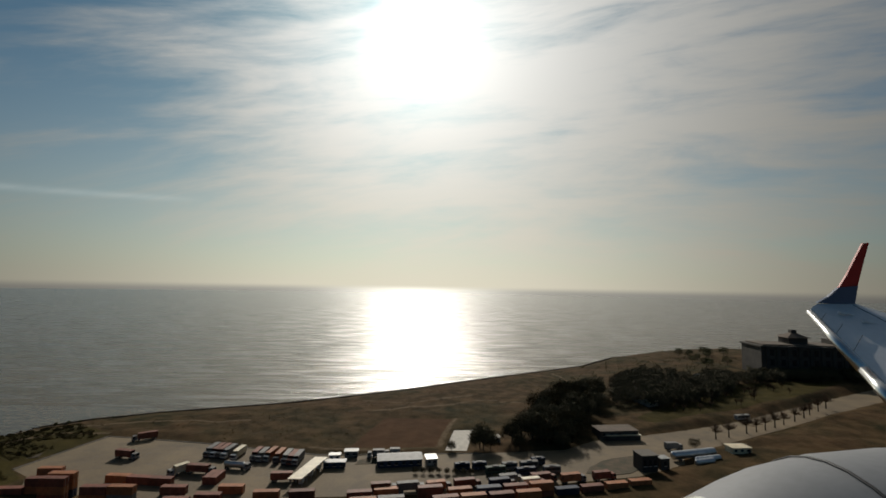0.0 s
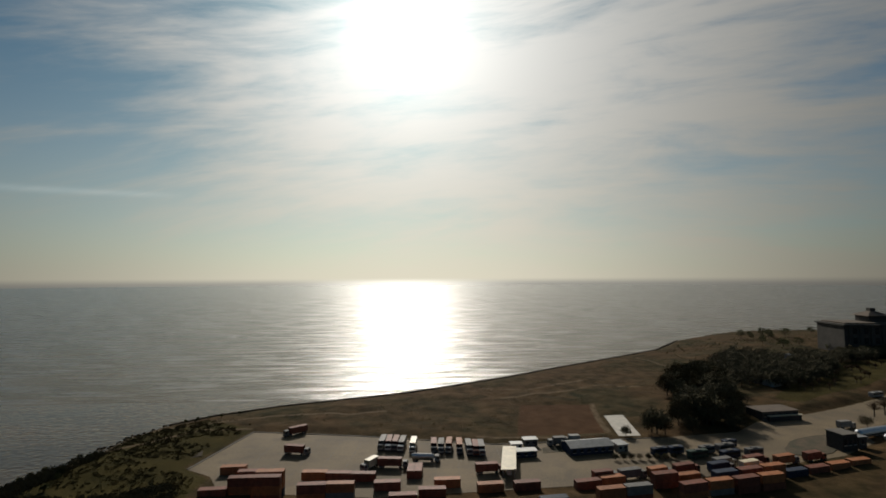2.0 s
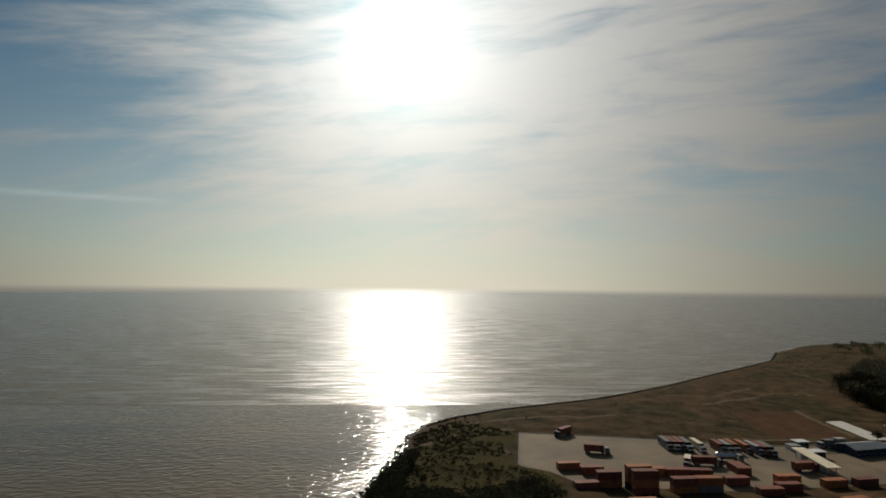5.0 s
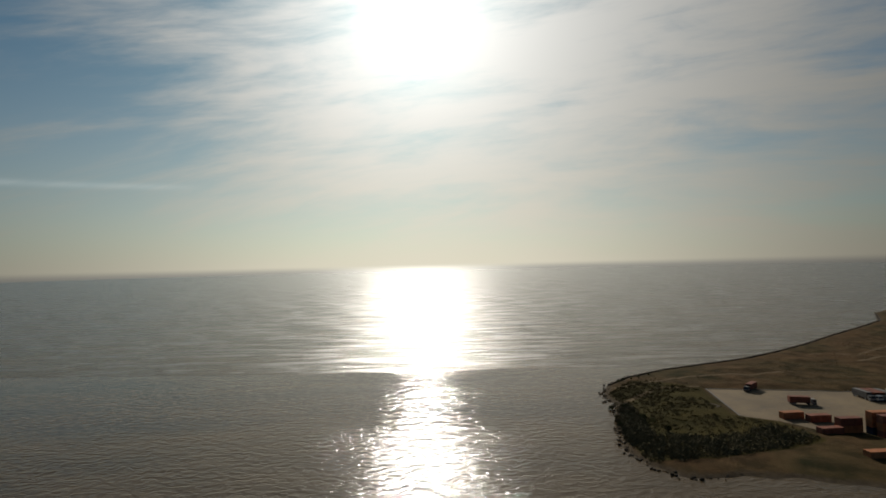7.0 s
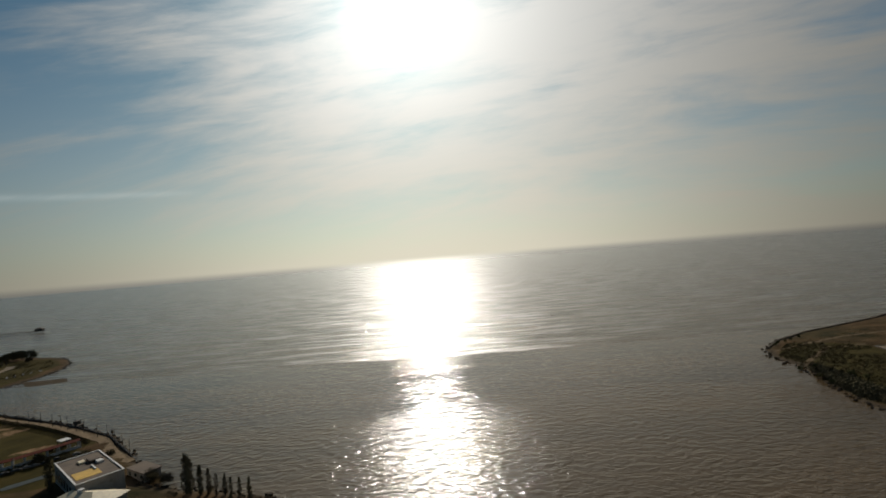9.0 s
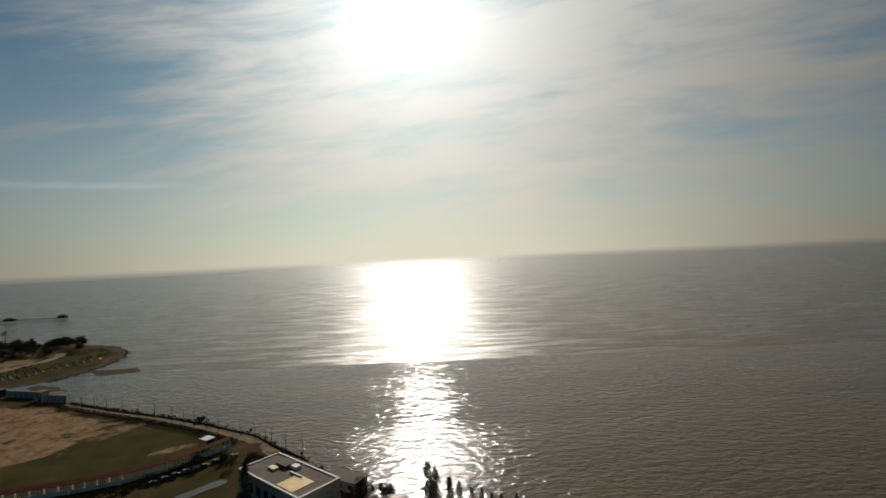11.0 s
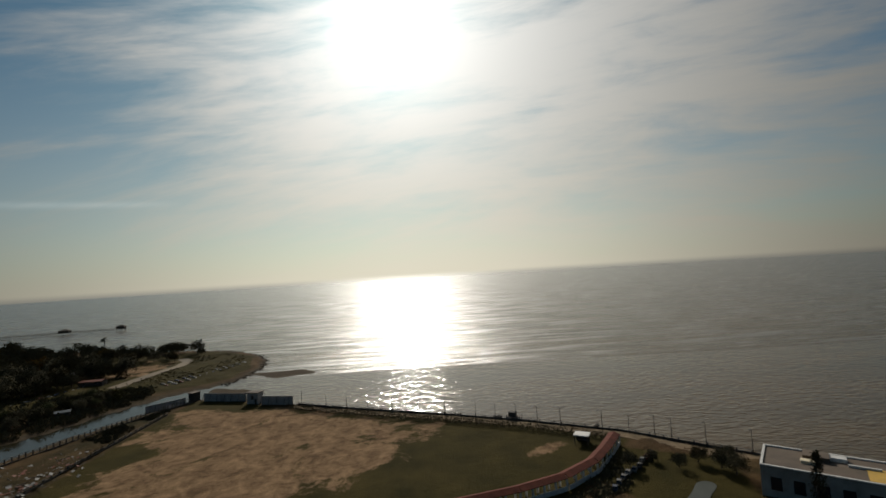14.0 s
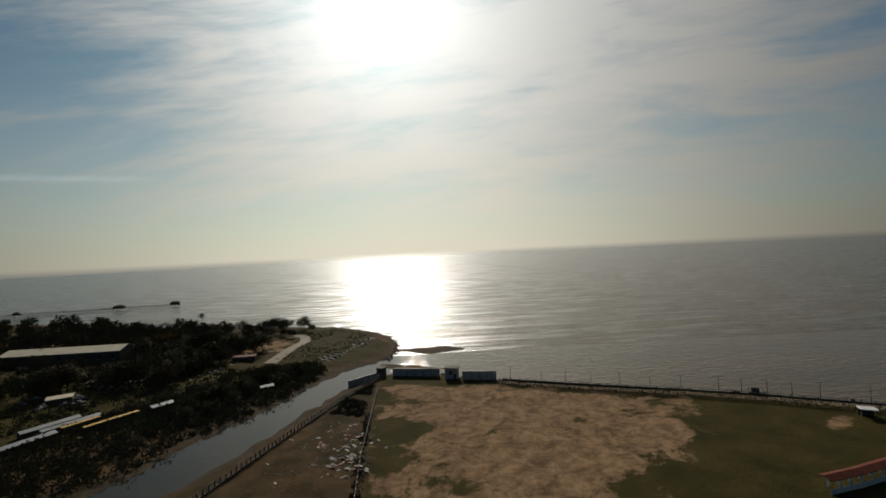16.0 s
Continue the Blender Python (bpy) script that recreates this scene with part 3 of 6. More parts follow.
YARD = [(-163, 236), (-119, 226), (-57, 218.5), (11, 212.5), (44, 210.5), (60, 225), (98, 236), (150, 251), (215, 280), (330, 330), (330, 300), (220, 257), (160, 231), (108, 206), (88, 192),
        (82, 176), (60, 164), (0, 160), (-100, 164), (-127, 168), (-150, 172), (-158, 186), (-168, 194)]
LAWN_ZONE = [(-624, 90), (-626, 124), (-633, 178), (-636, 205), (-638, 232), (-628, 240), (-600, 228), (-570, 212), (-543, 197), (-520, 182), (-494, 167), (-512, 141), (-530, 118), (-545, 90)]
SAND_ZONE = [(-618, 95), (-622, 130), (-621, 150), (-624, 165), (-629, 183), (-631, 205), (-624, 220), (-602, 225), (-582, 219), (-566, 206), (-551, 190), (-553, 174), (-564, 160), (-577, 148), (-583, 137), (-588, 95)]
SAND_SPOT = [(-523, 163), (-511, 168), (-509, 165), (-521, 160)]
CLUB_LAWN = [(-510, 150), (-500, 163), (-478, 150), (-482, 128), (-500, 125)]
PITCH = [(-36, 288), (2, 284), (-6, 228), (-45, 231)]
GREEN = [(100, 250), (96, 264), (190, 345), (300, 340), (240, 300)]
PARK_DIRT = [(-735, 338), (-700, 332), (-697, 280), (-716, 288)]
TRAILS = [[(-45, 300), (20, 330), (40, 318)], [(84, 360), (76, 400), (70, 425)], [(3, 285), (-5, 228)], [(-64, 228), (-40, 224), (-20, 223)], [(-200, 246), (-160, 262), (-110, 268)],
          [(-62, 330), (-30, 322), (10, 345)], [(-665, 210), (-672, 232), (-668, 246)], [(-205, 215), (-180, 240), (-165, 240)]]
COURT = [(3, 260), (12, 259.5), (5.5, 218.5), (-2.8, 221)]
PARK_ROAD = [(-688, 253), (-682, 252), (-687, 300), (-688, 325), (-694, 342), (-704, 356), (-709, 352), (-699, 338), (-694, 322), (-693, 298)]
PARK_GRASS = [(-655, 250), (-637, 284), (-637, 312), (-655, 350), (-690, 378), (-720, 376), (-1100, 500), (-1100, 150), (-725, 120), (-690, 160), (-672, 210)]
POINT_GRASS = [(-214, 152), (-216, 180), (-206, 232), (-186, 262), (-164, 240), (-170, 196), (-158, 184), (-156, 160), (-196, 150)]
FLAT = [YARD, LAWN_ZONE, PITCH, CLUB_LAWN, COURT, PARK_ROAD, PARK_DIRT]


def land_height(X, Y):
    sd = np.maximum.reduce([inside_distance(p, X, Y) for p in (HEAD_EAST, PLAYING_FIELD, PARK)])
    sd = sd + 1.3 * wobble(X, Y, 9, 1) + 0.8 * wobble(X, Y, 3.5, 2)
    bar = np.maximum.reduce([inside_distance(p, X, Y) for p in BARS])
    z = WATER_Z + np.clip(sd * 0.22, -3.0, 0.4)
    z = np.maximum(z, WATER_Z + np.clip(bar * 0.03 + 0.05 * wobble(X, Y, 5, 3), -3, 0.12))
    level = np.minimum.reduce([np.clip(-inside_distance(p, X, Y) / 8, 0, 1) for p in FLAT])
    rough = np.clip(sd / 12, 0, 1) * level
    z = z + rough * (0.45 * (1 + wobble(X, Y, 14, 4)) + 0.25 * (1 + wobble(X, Y, 5, 5)))
    far = np.clip((inside_distance(HEAD_EAST, X, Y)) / 60, 0, 1) * np.clip((X - 60) / 80, 0, 1)
    return z + far * 1.6 * (1 + wobble(X, Y, 40, 6)) * level, sd


def ground_z(x, y):
    z, _ = land_height(np.array([float(x)]), np.array([float(y)]))
    return float(z[0])


def build_land():
    xs = np.concatenate([np.arange(-1500, -760, 8), np.arange(-760, 240, 2.4), np.arange(240, 1300, 8)])
    ys = np.concatenate([np.arange(-400, 100, 20), np.arange(100, 320, 2.2), np.arange(320, 480, 4), np.arange(480, 800, 7)])
    X, Y = np.meshgrid(xs, ys)
    Z, sd = land_height(X, Y)
    ny, nx = X.shape
    me = bpy.data.meshes.new("ground")
    n = nx * ny
    idx = np.arange(n).reshape(ny, nx)
    quads = np.stack([idx[:-1, :-1], idx[:-1, 1:], idx[1:, 1:], idx[1:, :-1]], -1).reshape(-1, 4)
    keep = (Z.ravel()[quads].max(1) > WATER_Z - 1.2)
    quads = quads[keep]
    me.vertices.add(n)
    me.vertices.foreach_set("co", np.stack([*site(X, Y), Z], -1).astype(np.float32).ravel())
    me.loops.add(len(quads) * 4)
    me.loops.foreach_set("vertex_index", quads.ravel().astype(np.int32))
    me.polygons.add(len(quads))
    me.polygons.foreach_set("loop_start", (np.arange(len(quads)) * 4).astype(np.int32))
    me.update(calc_edges=True)
    me.polygons.foreach_set("use_smooth", [True] * len(quads))

    def zone(name, value):
        at = me.attributes.new(name, "FLOAT", "POINT")
        at.data.foreach_set("value", np.clip(value, -4, 1).astype(np.float32).ravel())

    zone("lawn", 0.5 + np.maximum.reduce([inside_distance(p, X, Y) for p in (LAWN_ZONE, CLUB_LAWN, GREEN, PARK_GRASS, POINT_GRASS)]) / 6)
    zone("sand", 0.5 + np.maximum(np.maximum(inside_distance(SAND_ZONE, X, Y) / 13, inside_distance(SAND_SPOT, X, Y) / 3), inside_distance(PARK_DIRT, X, Y) / 16))
    zone("field", 0.5 + inside_distance(PITCH, X, Y) / 4)
    zone("trail", 0.5 + (1.3 - np.minimum.reduce([line_distance(t, X, Y) for t in TRAILS])) / 3)
    zone("shore", 0.5 + (2.2 - sd) / 6)
    me.materials.append(MAT["ground"])
    tagged(new("ground", me), "low headlands of dry brown grass, lawn, bare sand and mud", "ground", kind="structure")


build_land()
s = Solid()
s.add([(-300 + 4600 * math.cos(k * math.pi / 90), 100 + 4600 * math.sin(k * math.pi / 90), WATER_Z) for k in range(180)], [tuple(range(180))])
single("water", s, "water", "wide brown river glittering under the low sun", "water", kind="structure", plan=False)


# ---- paving ----
def paving(name, poly, mat, label, top=0.12, category="pavement"):
    return single(name, Solid().prism(poly, -0.4, top), mat, label, category, kind="structure")


paving("pavement_lorry_park", YARD, "concrete", "stained concrete lorry park and road with dark joints")
paving("pavement_ball_court", COURT, "slab", "pale concrete court in dry grass", 0.14)
for k, poly in enumerate(([(-196, 208), (-187, 212), (-184, 206), (-192, 202)], [(-180, 209), (-172, 214), (-169, 206), (-176, 201)])):
    paving("pavement_old_footing", poly, "rock", "broken concrete footing in the scrub", 0.6)
paving("road_park", PARK_ROAD, "concrete", "pale road through the park", 0.14, "road")
PROMENADE = [(-600, 229), (-570, 213.5), (-543, 199), (-520, 184), (-494, 169), (-481, 155), (-468, 144)]
paving("pavement_promenade", [(x + 0.9, y + 2.2) for x, y in PROMENADE] + [(x - 0.7, y - 1.5) for x, y in PROMENADE[::-1]], "path", "riverside promenade of trodden pale earth", 0.18)
# grass island inside the paving
isl = Solid().prism([(43, 172), (46, 179), (53, 187), (58, 190), (68, 192), (76, 191), (74, 180), (64, 173), (58, 168), (50, 167)], 0.0, 0.26)
single("traffic_island", isl, "turf", "dry grass island with a kerb in the road", "traffic island", kind="structure")
single("lawn_patch", Solid().prism([(-37, 211), (-30, 215), (-27, 210), (-28, 204), (-38, 204)], 0, 0.2), "turf", "small worn lawn beside the gatehouse", "lawn", kind="structure")


def joints():
    """Expansion joints and kerb of the lorry park."""
    s = Solid()
    for k in range(9):
        y = 178 + k * 6
        x0, x1 = -163 + (236 - y) * 0.02, -58
        if y > 219:
            x1 = -119 - (y - 226) * 4.4 if y > 226 else -62 - (y - 219) * 8
        s.box(x0, y, 0.118, x1, y + 0.12, 0.126)
    for k in range(12):
        x = -150 + k * 8.5
        s.box(x, 182, 0.118, x + 0.12, 217, 0.126)
    single("paving_joints", s, "asphalt", "dark tarred joints between concrete slabs", "joint", kind="stuff")


joints()
edge = Solid()
for (x0, y0), (x1, y1) in zip(YARD[-1:] + YARD[:3], YARD[:4]):
    d = Vector((x1 - x0, y1 - y0, 0)).normalized()
    n = Vector((-d.y, d.x, 0)) * 0.3
    a, b = Vector((x0, y0, 0)), Vector((x1, y1, 0))
    edge.add([a - n, b - n, b + n, a + n, a - n + Vector((0, 0, .3)), b - n + Vector((0, 0, .3)), b + n + Vector((0, 0, .3)), a + n + Vector((0, 0, .3))],
             [(4, 5, 6, 7), (0, 1, 5, 4), (1, 2, 6, 5), (2, 3, 7, 6), (3, 0, 4, 7)])
single("kerb", edge, "asphalt", "dark kerb round the lorry park", "kerb", kind="structure")


# ---- plants ----
def crown_mesh(seed, rx, rz, clumps, leaves, size, low=0.35, lump=0.32):
    """Clumps of small leaves set unevenly through an egg-shaped crown."""
    rnd = random.Random(seed)
    s = Solid()
    for k in range(clumps):
        a, u = rnd.uniform(0, 2 * math.pi), rnd.uniform(-0.75, 1)
        r = rnd.uniform(0.55, 1.0) * (1 + 0.22 * math.sin(3 * a + seed) + 0.15 * math.sin(5 * u + seed))
        w = math.sqrt(max(0.0, 1 - u * u)) * r
        c = Vector((math.cos(a) * w * rx, math.sin(a) * w * rx, rz * (1 + u * r)))
        for j in range(leaves):
            s.leaf(c + Vector((rnd.gauss(0, 1), rnd.gauss(0, 1), rnd.gauss(0, 0.8))) * lump * rx * 0.55, size, rnd)
    return s


def poplar_mesh(seed):
    """A slim upright crown, leafy almost to the ground."""
    rnd = random.Random(seed)
    s = Solid()
    for k in range(170):
        z = rnd.uniform(0.04, 1.0)
        w = 0.105 * math.sin(math.pi * min(1.0, 0.12 + z * 0.88)) ** 0.6 * rnd.uniform(0.3, 1.15)
        a = rnd.uniform(0, 6.28)
        for j in range(10):
            s.leaf((math.cos(a) * w + rnd.gauss(0, .018), math.sin(a) * w + rnd.gauss(0, .018), z + rnd.gauss(0, .03)), 0.017, rnd)
    return s


def trunk_mesh(seed, h, r, spread, limbs=5):
    rnd = random.Random(seed)
    s = Solid().tube((0, 0, -0.3), (0.05 * h, 0, h * 0.55), r, r * 0.7, 7)
    for k in range(limbs):
        a = 2 * math.pi * k / limbs + rnd.uniform(-0.4, 0.4)
        z0 = h * rnd.uniform(0.35, 0.55)
        p = Vector((0.05 * h, 0, z0))
        q = Vector((math.cos(a) * spread * 0.6, math.sin(a) * spread * 0.6, h * rnd.uniform(0.75, 0.95)))
        m = (p + q) / 2 + Vector((0, 0, -0.05 * h))
        s.tube(p, m, r * 0.5, r * 0.35, 5).tube(m, q, r * 0.35, r * 0.1, 5)
    return s


CROWNS = {}


def tree(x, y, h, kind="leaf", label="dense dark evergreen tree", group="trees", seed=0):
    """A tree of about h metres: trunk with limbs, and a crown of leaf clumps."""
    v = seed % 4
    key = (kind, v)
    if key not in CROWNS:
        if kind == "poplar":
            CROWNS[key] = (mesh_of(trunk_mesh(v, 0.6, 0.03, 0.05, 3), "trunk", "bark"), mesh_of(poplar_mesh(v), "crown", "leaf"), 0.0)
        else:
            CROWNS[key] = (mesh_of(trunk_mesh(v, 0.62, 0.035, 0.35), "trunk", "bark"), mesh_of(crown_mesh(v * 7 + 3, 0.46, 0.36, 120, 16, 0.034), "crown", kind), 0.22)
    t, c, lift = CROWNS[key]
    e = thing("tree", P(x, y, ground_z(x, y), seed * 67 % 360) @ Matrix.Diagonal((h, h, h, 1)), label, "tree", group)
    part("trunk", t, "bark", e)
    part("crown", c, kind, e, at=P(0, 0, lift))
    return e


def far_wood(name, places, kind, label, seed):
    """Many far trees that merge into one mass of foliage: one object."""
    rnd = random.Random(seed)
    s, b = Solid(), Solid()
    for x, y, h in places:
        z = ground_z(x, y)
        (x, y), = sited([(x, y)])
        b.tube((x, y, z - 0.5), (x, y, z + h * 0.5), 0.03 * h, 0.02 * h, 5)
        for k in range(64):
            a, u = rnd.uniform(0, 6.28), rnd.uniform(-0.75, 1)
            r = rnd.uniform(0.5, 1.05)
            w = math.sqrt(max(0.0, 1 - u * u)) * r * 0.5 * h
            c = (x + math.cos(a) * w, y + math.sin(a) * w, z + h * (0.56 + 0.40 * u * r))
            for j in range(9):
                s.leaf((c[0] + rnd.gauss(0, .075) * h, c[1] + rnd.gauss(0, .075) * h, c[2] + rnd.gauss(0, .06) * h), 0.045 * h, rnd)
    e = thing(name, Matrix(), label, "wood", kind="stuff", plan=False)
    part("foliage", s, kind, e)
    part("trunks", b, "bark", e)


def bare_tree(x, y, h, seed, label="leafless pollarded street tree", group="street trees"):
    key = ("bare", seed % 3)
    if key not in CROWNS:
        rnd = random.Random(seed)
        s = Solid()
        for k in range(46):
            a, u = rnd.uniform(0, 6.28), rnd.uniform(0.15, 1.4)
            p = Vector((0, 0, 0.42))
            q = p + Vector((math.cos(a) * math.sin(u), math.sin(a) * math.sin(u), math.cos(u))) * rnd.uniform(0.3, 0.56)
            s.tube(p, q, 0.011, 0.003, 3, False)
            for j in range(7):
                m = p.lerp(q, rnd.uniform(0.35, 1))
                s.tube(m, m + Vector((rnd.gauss(0, 1), rnd.gauss(0, 1), abs(rnd.gauss(0.4, 0.7)))) * 0.085, 0.005, 0.002, 3, False)
        t = Solid().tube((0, 0, -0.05), (0, 0, 0.45), 0.04, 0.03, 7)
        CROWNS[key] = (mesh_of(t, "trunk", "bark"), mesh_of(s, "crown", "twig"))
    t, c = CROWNS[key]
    e = thing("street_tree", P(x, y, ground_z(x, y), seed * 47 % 360) @ Matrix.Diagonal((h, h, h, 1)), label, "tree", group)
    part("trunk", t, "bark", e)
    part("crown", c, "twig", e)
    return e


def palm(x, y, h):
    e = thing("palm_tree", P(x, y, ground_z(x, y)), "tall lone palm with a drooping crown", "palm tree")
    part("trunk", Solid().tube((0, 0, -0.3), (0.2, 0, h * 0.55), 0.32, 0.24, 8).tube((0.2, 0, h * 0.55), (0.1, 0, h), 0.24, 0.2, 8), "bark", e)
    s = Solid()
    rnd = random.Random(4)
    for k in range(22):
        a, tilt = rnd.uniform(0, 6.28), rnd.uniform(-0.5, 1.0)
        p, d = Vector((0.1, 0, h)), Vector((math.cos(a), math.sin(a), tilt))
        side = Vector((-math.sin(a), math.cos(a), 0)) * 0.22
        prev = p
        for j in range(1, 6):
            q = p + d * (j * 0.55) - Vector((0, 0, 0.075 * j * j))
            s.add([prev - side, prev + side, q + side, q - side], [(0, 1, 2, 3)])
            prev = q
    part("fronds", s, "leaf", e)


def scrub(name, zones, count, size, mat, label, seed, keep_off=(), gaps=-0.45):
    """Low bushes thrown over one or more polygons: one object, too many to count."""
    rnd = random.Random(seed)
    pts = []
    for poly in zones:
        xs, ys = [p[0] for p in poly], [p[1] for p in poly]
        X = np.array([rnd.uniform(min(xs), max(xs)) for _ in range(count * 3)])
        Y = np.array([rnd.uniform(min(ys), max(ys)) for _ in range(count * 3)])
        ok = (inside_distance(poly, X, Y) > 0.5) & (land_height(X, Y)[1] > 1.5) & (wobble(X, Y, 16, seed) > gaps)
        for other in keep_off:
            ok &= inside_distance(other, X, Y) < -1.5
        pts += [(x, y) for x, y in zip(X[ok], Y[ok])][:count]
    Z = land_height(np.array([p[0] for p in pts]), np.array([p[1] for p in pts]))[0]
    s = Solid()
    for (x, y), z in zip(pts, Z):
        r = size * rnd.uniform(0.5, 1.5)
        for k in range(26):
            a, u = rnd.uniform(0, 6.28), rnd.random()
            w = math.sqrt(rnd.random()) * r
            s.leaf((x + math.cos(a) * w, y + math.sin(a) * w, z + u * r * 1.1 * (1.15 - w / r)), 0.16 * size + 0.06, rnd)
    single(name, s, mat, label, "scrub", kind="stuff")


# ---- vehicles and freight ----
def wheel_mesh():
    return Solid().tube((0, -0.13, 0), (0, 0.13, 0), 0.42, 0.42, 12)


def wheel(parent, x, y, r=0.42):
    w = part("wheel", kept("wheel", wheel_mesh, "rubber"), "rubber", parent, at=P(x, y, r) @ Matrix.Diagonal((r / 0.42, 1, r / 0.42, 1)))
    part("rim", kept("rim", lambda: Solid().tube((0, -0.14, 0), (0, 0.14, 0), 0.2, 0.2, 8), "steel"), "steel", w)


def ribbed_box(L, W, H, z0=0.0, ribs=18):
    """A freight box with folded side walls; x along."""
    s = Solid()
    n, d = ribs * 4, 0.05
    xs = [-L / 2 + L * i / n for i in range(n + 1)]
    off = [d if (i // 2) % 2 else 0.0 for i in range(n + 1)]
    rows = []
    for sgn in (-1, 1):
        lo = [(x, sgn * (W / 2 - o), z0) for x, o in zip(xs, off)]
        hi = [(x, sgn * (W / 2 - o), z0 + H) for x, o in zip(xs, off)]
        f = [(i, i + 1, n + 2 + i, n + 1 + i) for i in range(n)]
        s.add(lo + hi, f if sgn < 0 else [t[::-1] for t in f])
    s.box(-L / 2, -W / 2, z0 + H - 0.12, L / 2, W / 2, z0 + H)
    s.box(-L / 2, -W / 2, z0, L / 2, W / 2, z0 + 0.12)
    for sx in (-1, 1):
        for sy in (-1, 1):
            s.box(sx * L / 2 - 0.09 * (sx > 0), sy * W / 2 - 0.09 * (sy > 0), z0, sx * L / 2 + 0.09 * (sx < 0), sy * W / 2 + 0.09 * (sy < 0), z0 + H)
    s.box(-L / 2 + 0.05, -W / 2 + 0.08, z0 + 0.05, -L / 2 + 0.08, W / 2 - 0.08, z0 + H - 0.05)
    return s


def container(x, y, z, turn, L, mat, group="stacked containers", name_of=None):
    names = dict(red="rust red", orange="orange", blue="dark blue", grey="grey", green="green", white="white", pale="dusty white", cream="faded cream")
    e = thing("shipping_container", P(x, y, z, turn), f"{names[mat]} steel shipping container in a stacked row", "container", group)
    W, H = 2.3, 2.45
    part("body", kept(f"container_{L}", lambda: ribbed_box(L, W, H), mat), mat, e)
    for sy in (-1, 1):
        dr = part("door", kept("container_door", lambda: Solid().box(0, -0.52, 0.1, 0.06, 0.52, H - 0.12, 0.02), mat), mat, e, at=P(L / 2 - 0.02, sy * 0.56, 0))
        part("locking_bar", kept("locking_bar", lambda: Solid().tube((0.09, 0.1, 0.15), (0.09, 0.1, H - 0.2), 0.025, 0.025, 5), "steel"), "steel", dr)
    return e


def cab_mesh():
    s = Solid()
    sec = [(0, 0.45), (1.65, 0.45), (1.72, 1.2), (1.5, 2.2), (1.35, 2.35), (0, 2.35)]
    v = [(x, -1.0, z) for x, z in sec] + [(x, 1.0, z) for x, z in sec]
    return s.add(v, [tuple(range(6)), tuple(range(11, 5, -1))] + [(i + 6, (i + 1) % 6 + 6, (i + 1) % 6, i) for i in range(6)])


def cab(parent, x, mat):
    c = part("cab", kept("cab", cab_mesh, mat), mat, parent, at=P(x, 0, 0))
    part("windscreen", kept("windscreen", lambda: Solid().add([(1.735, -0.9, 1.3), (1.735, 0.9, 1.3), (1.56, 0.85, 2.12), (1.56, -0.85, 2.12), (1.70, -0.9, 1.3), (1.70, 0.9, 1.3), (1.53, 0.85, 2.12), (1.53, -0.85, 2.12)],
                                                                     [(0, 1, 2, 3), (0, 4, 5, 1), (3, 2, 6, 7)]), "glass"), "glass", c)
    part("bumper", kept("bumper", lambda: Solid().box(1.6, -1.02, 0.35, 1.85, 1.02, 0.72, 0.04), "dark"), "dark", c)
    for sy in (-1, 1):
        part("mirror", kept("mirror", lambda: Solid().box(1.55, -0.05, 1.5, 1.65, 0.05, 1.95), "dark"), "dark", c, at=P(0, sy * 1.12, 0))
        part("side_window", kept("side_window", lambda: Solid().box(0.6, -0.015, 1.35, 1.45, 0.015, 2.0), "glass"), "glass", c, at=P(0, sy * 1.0, 0))


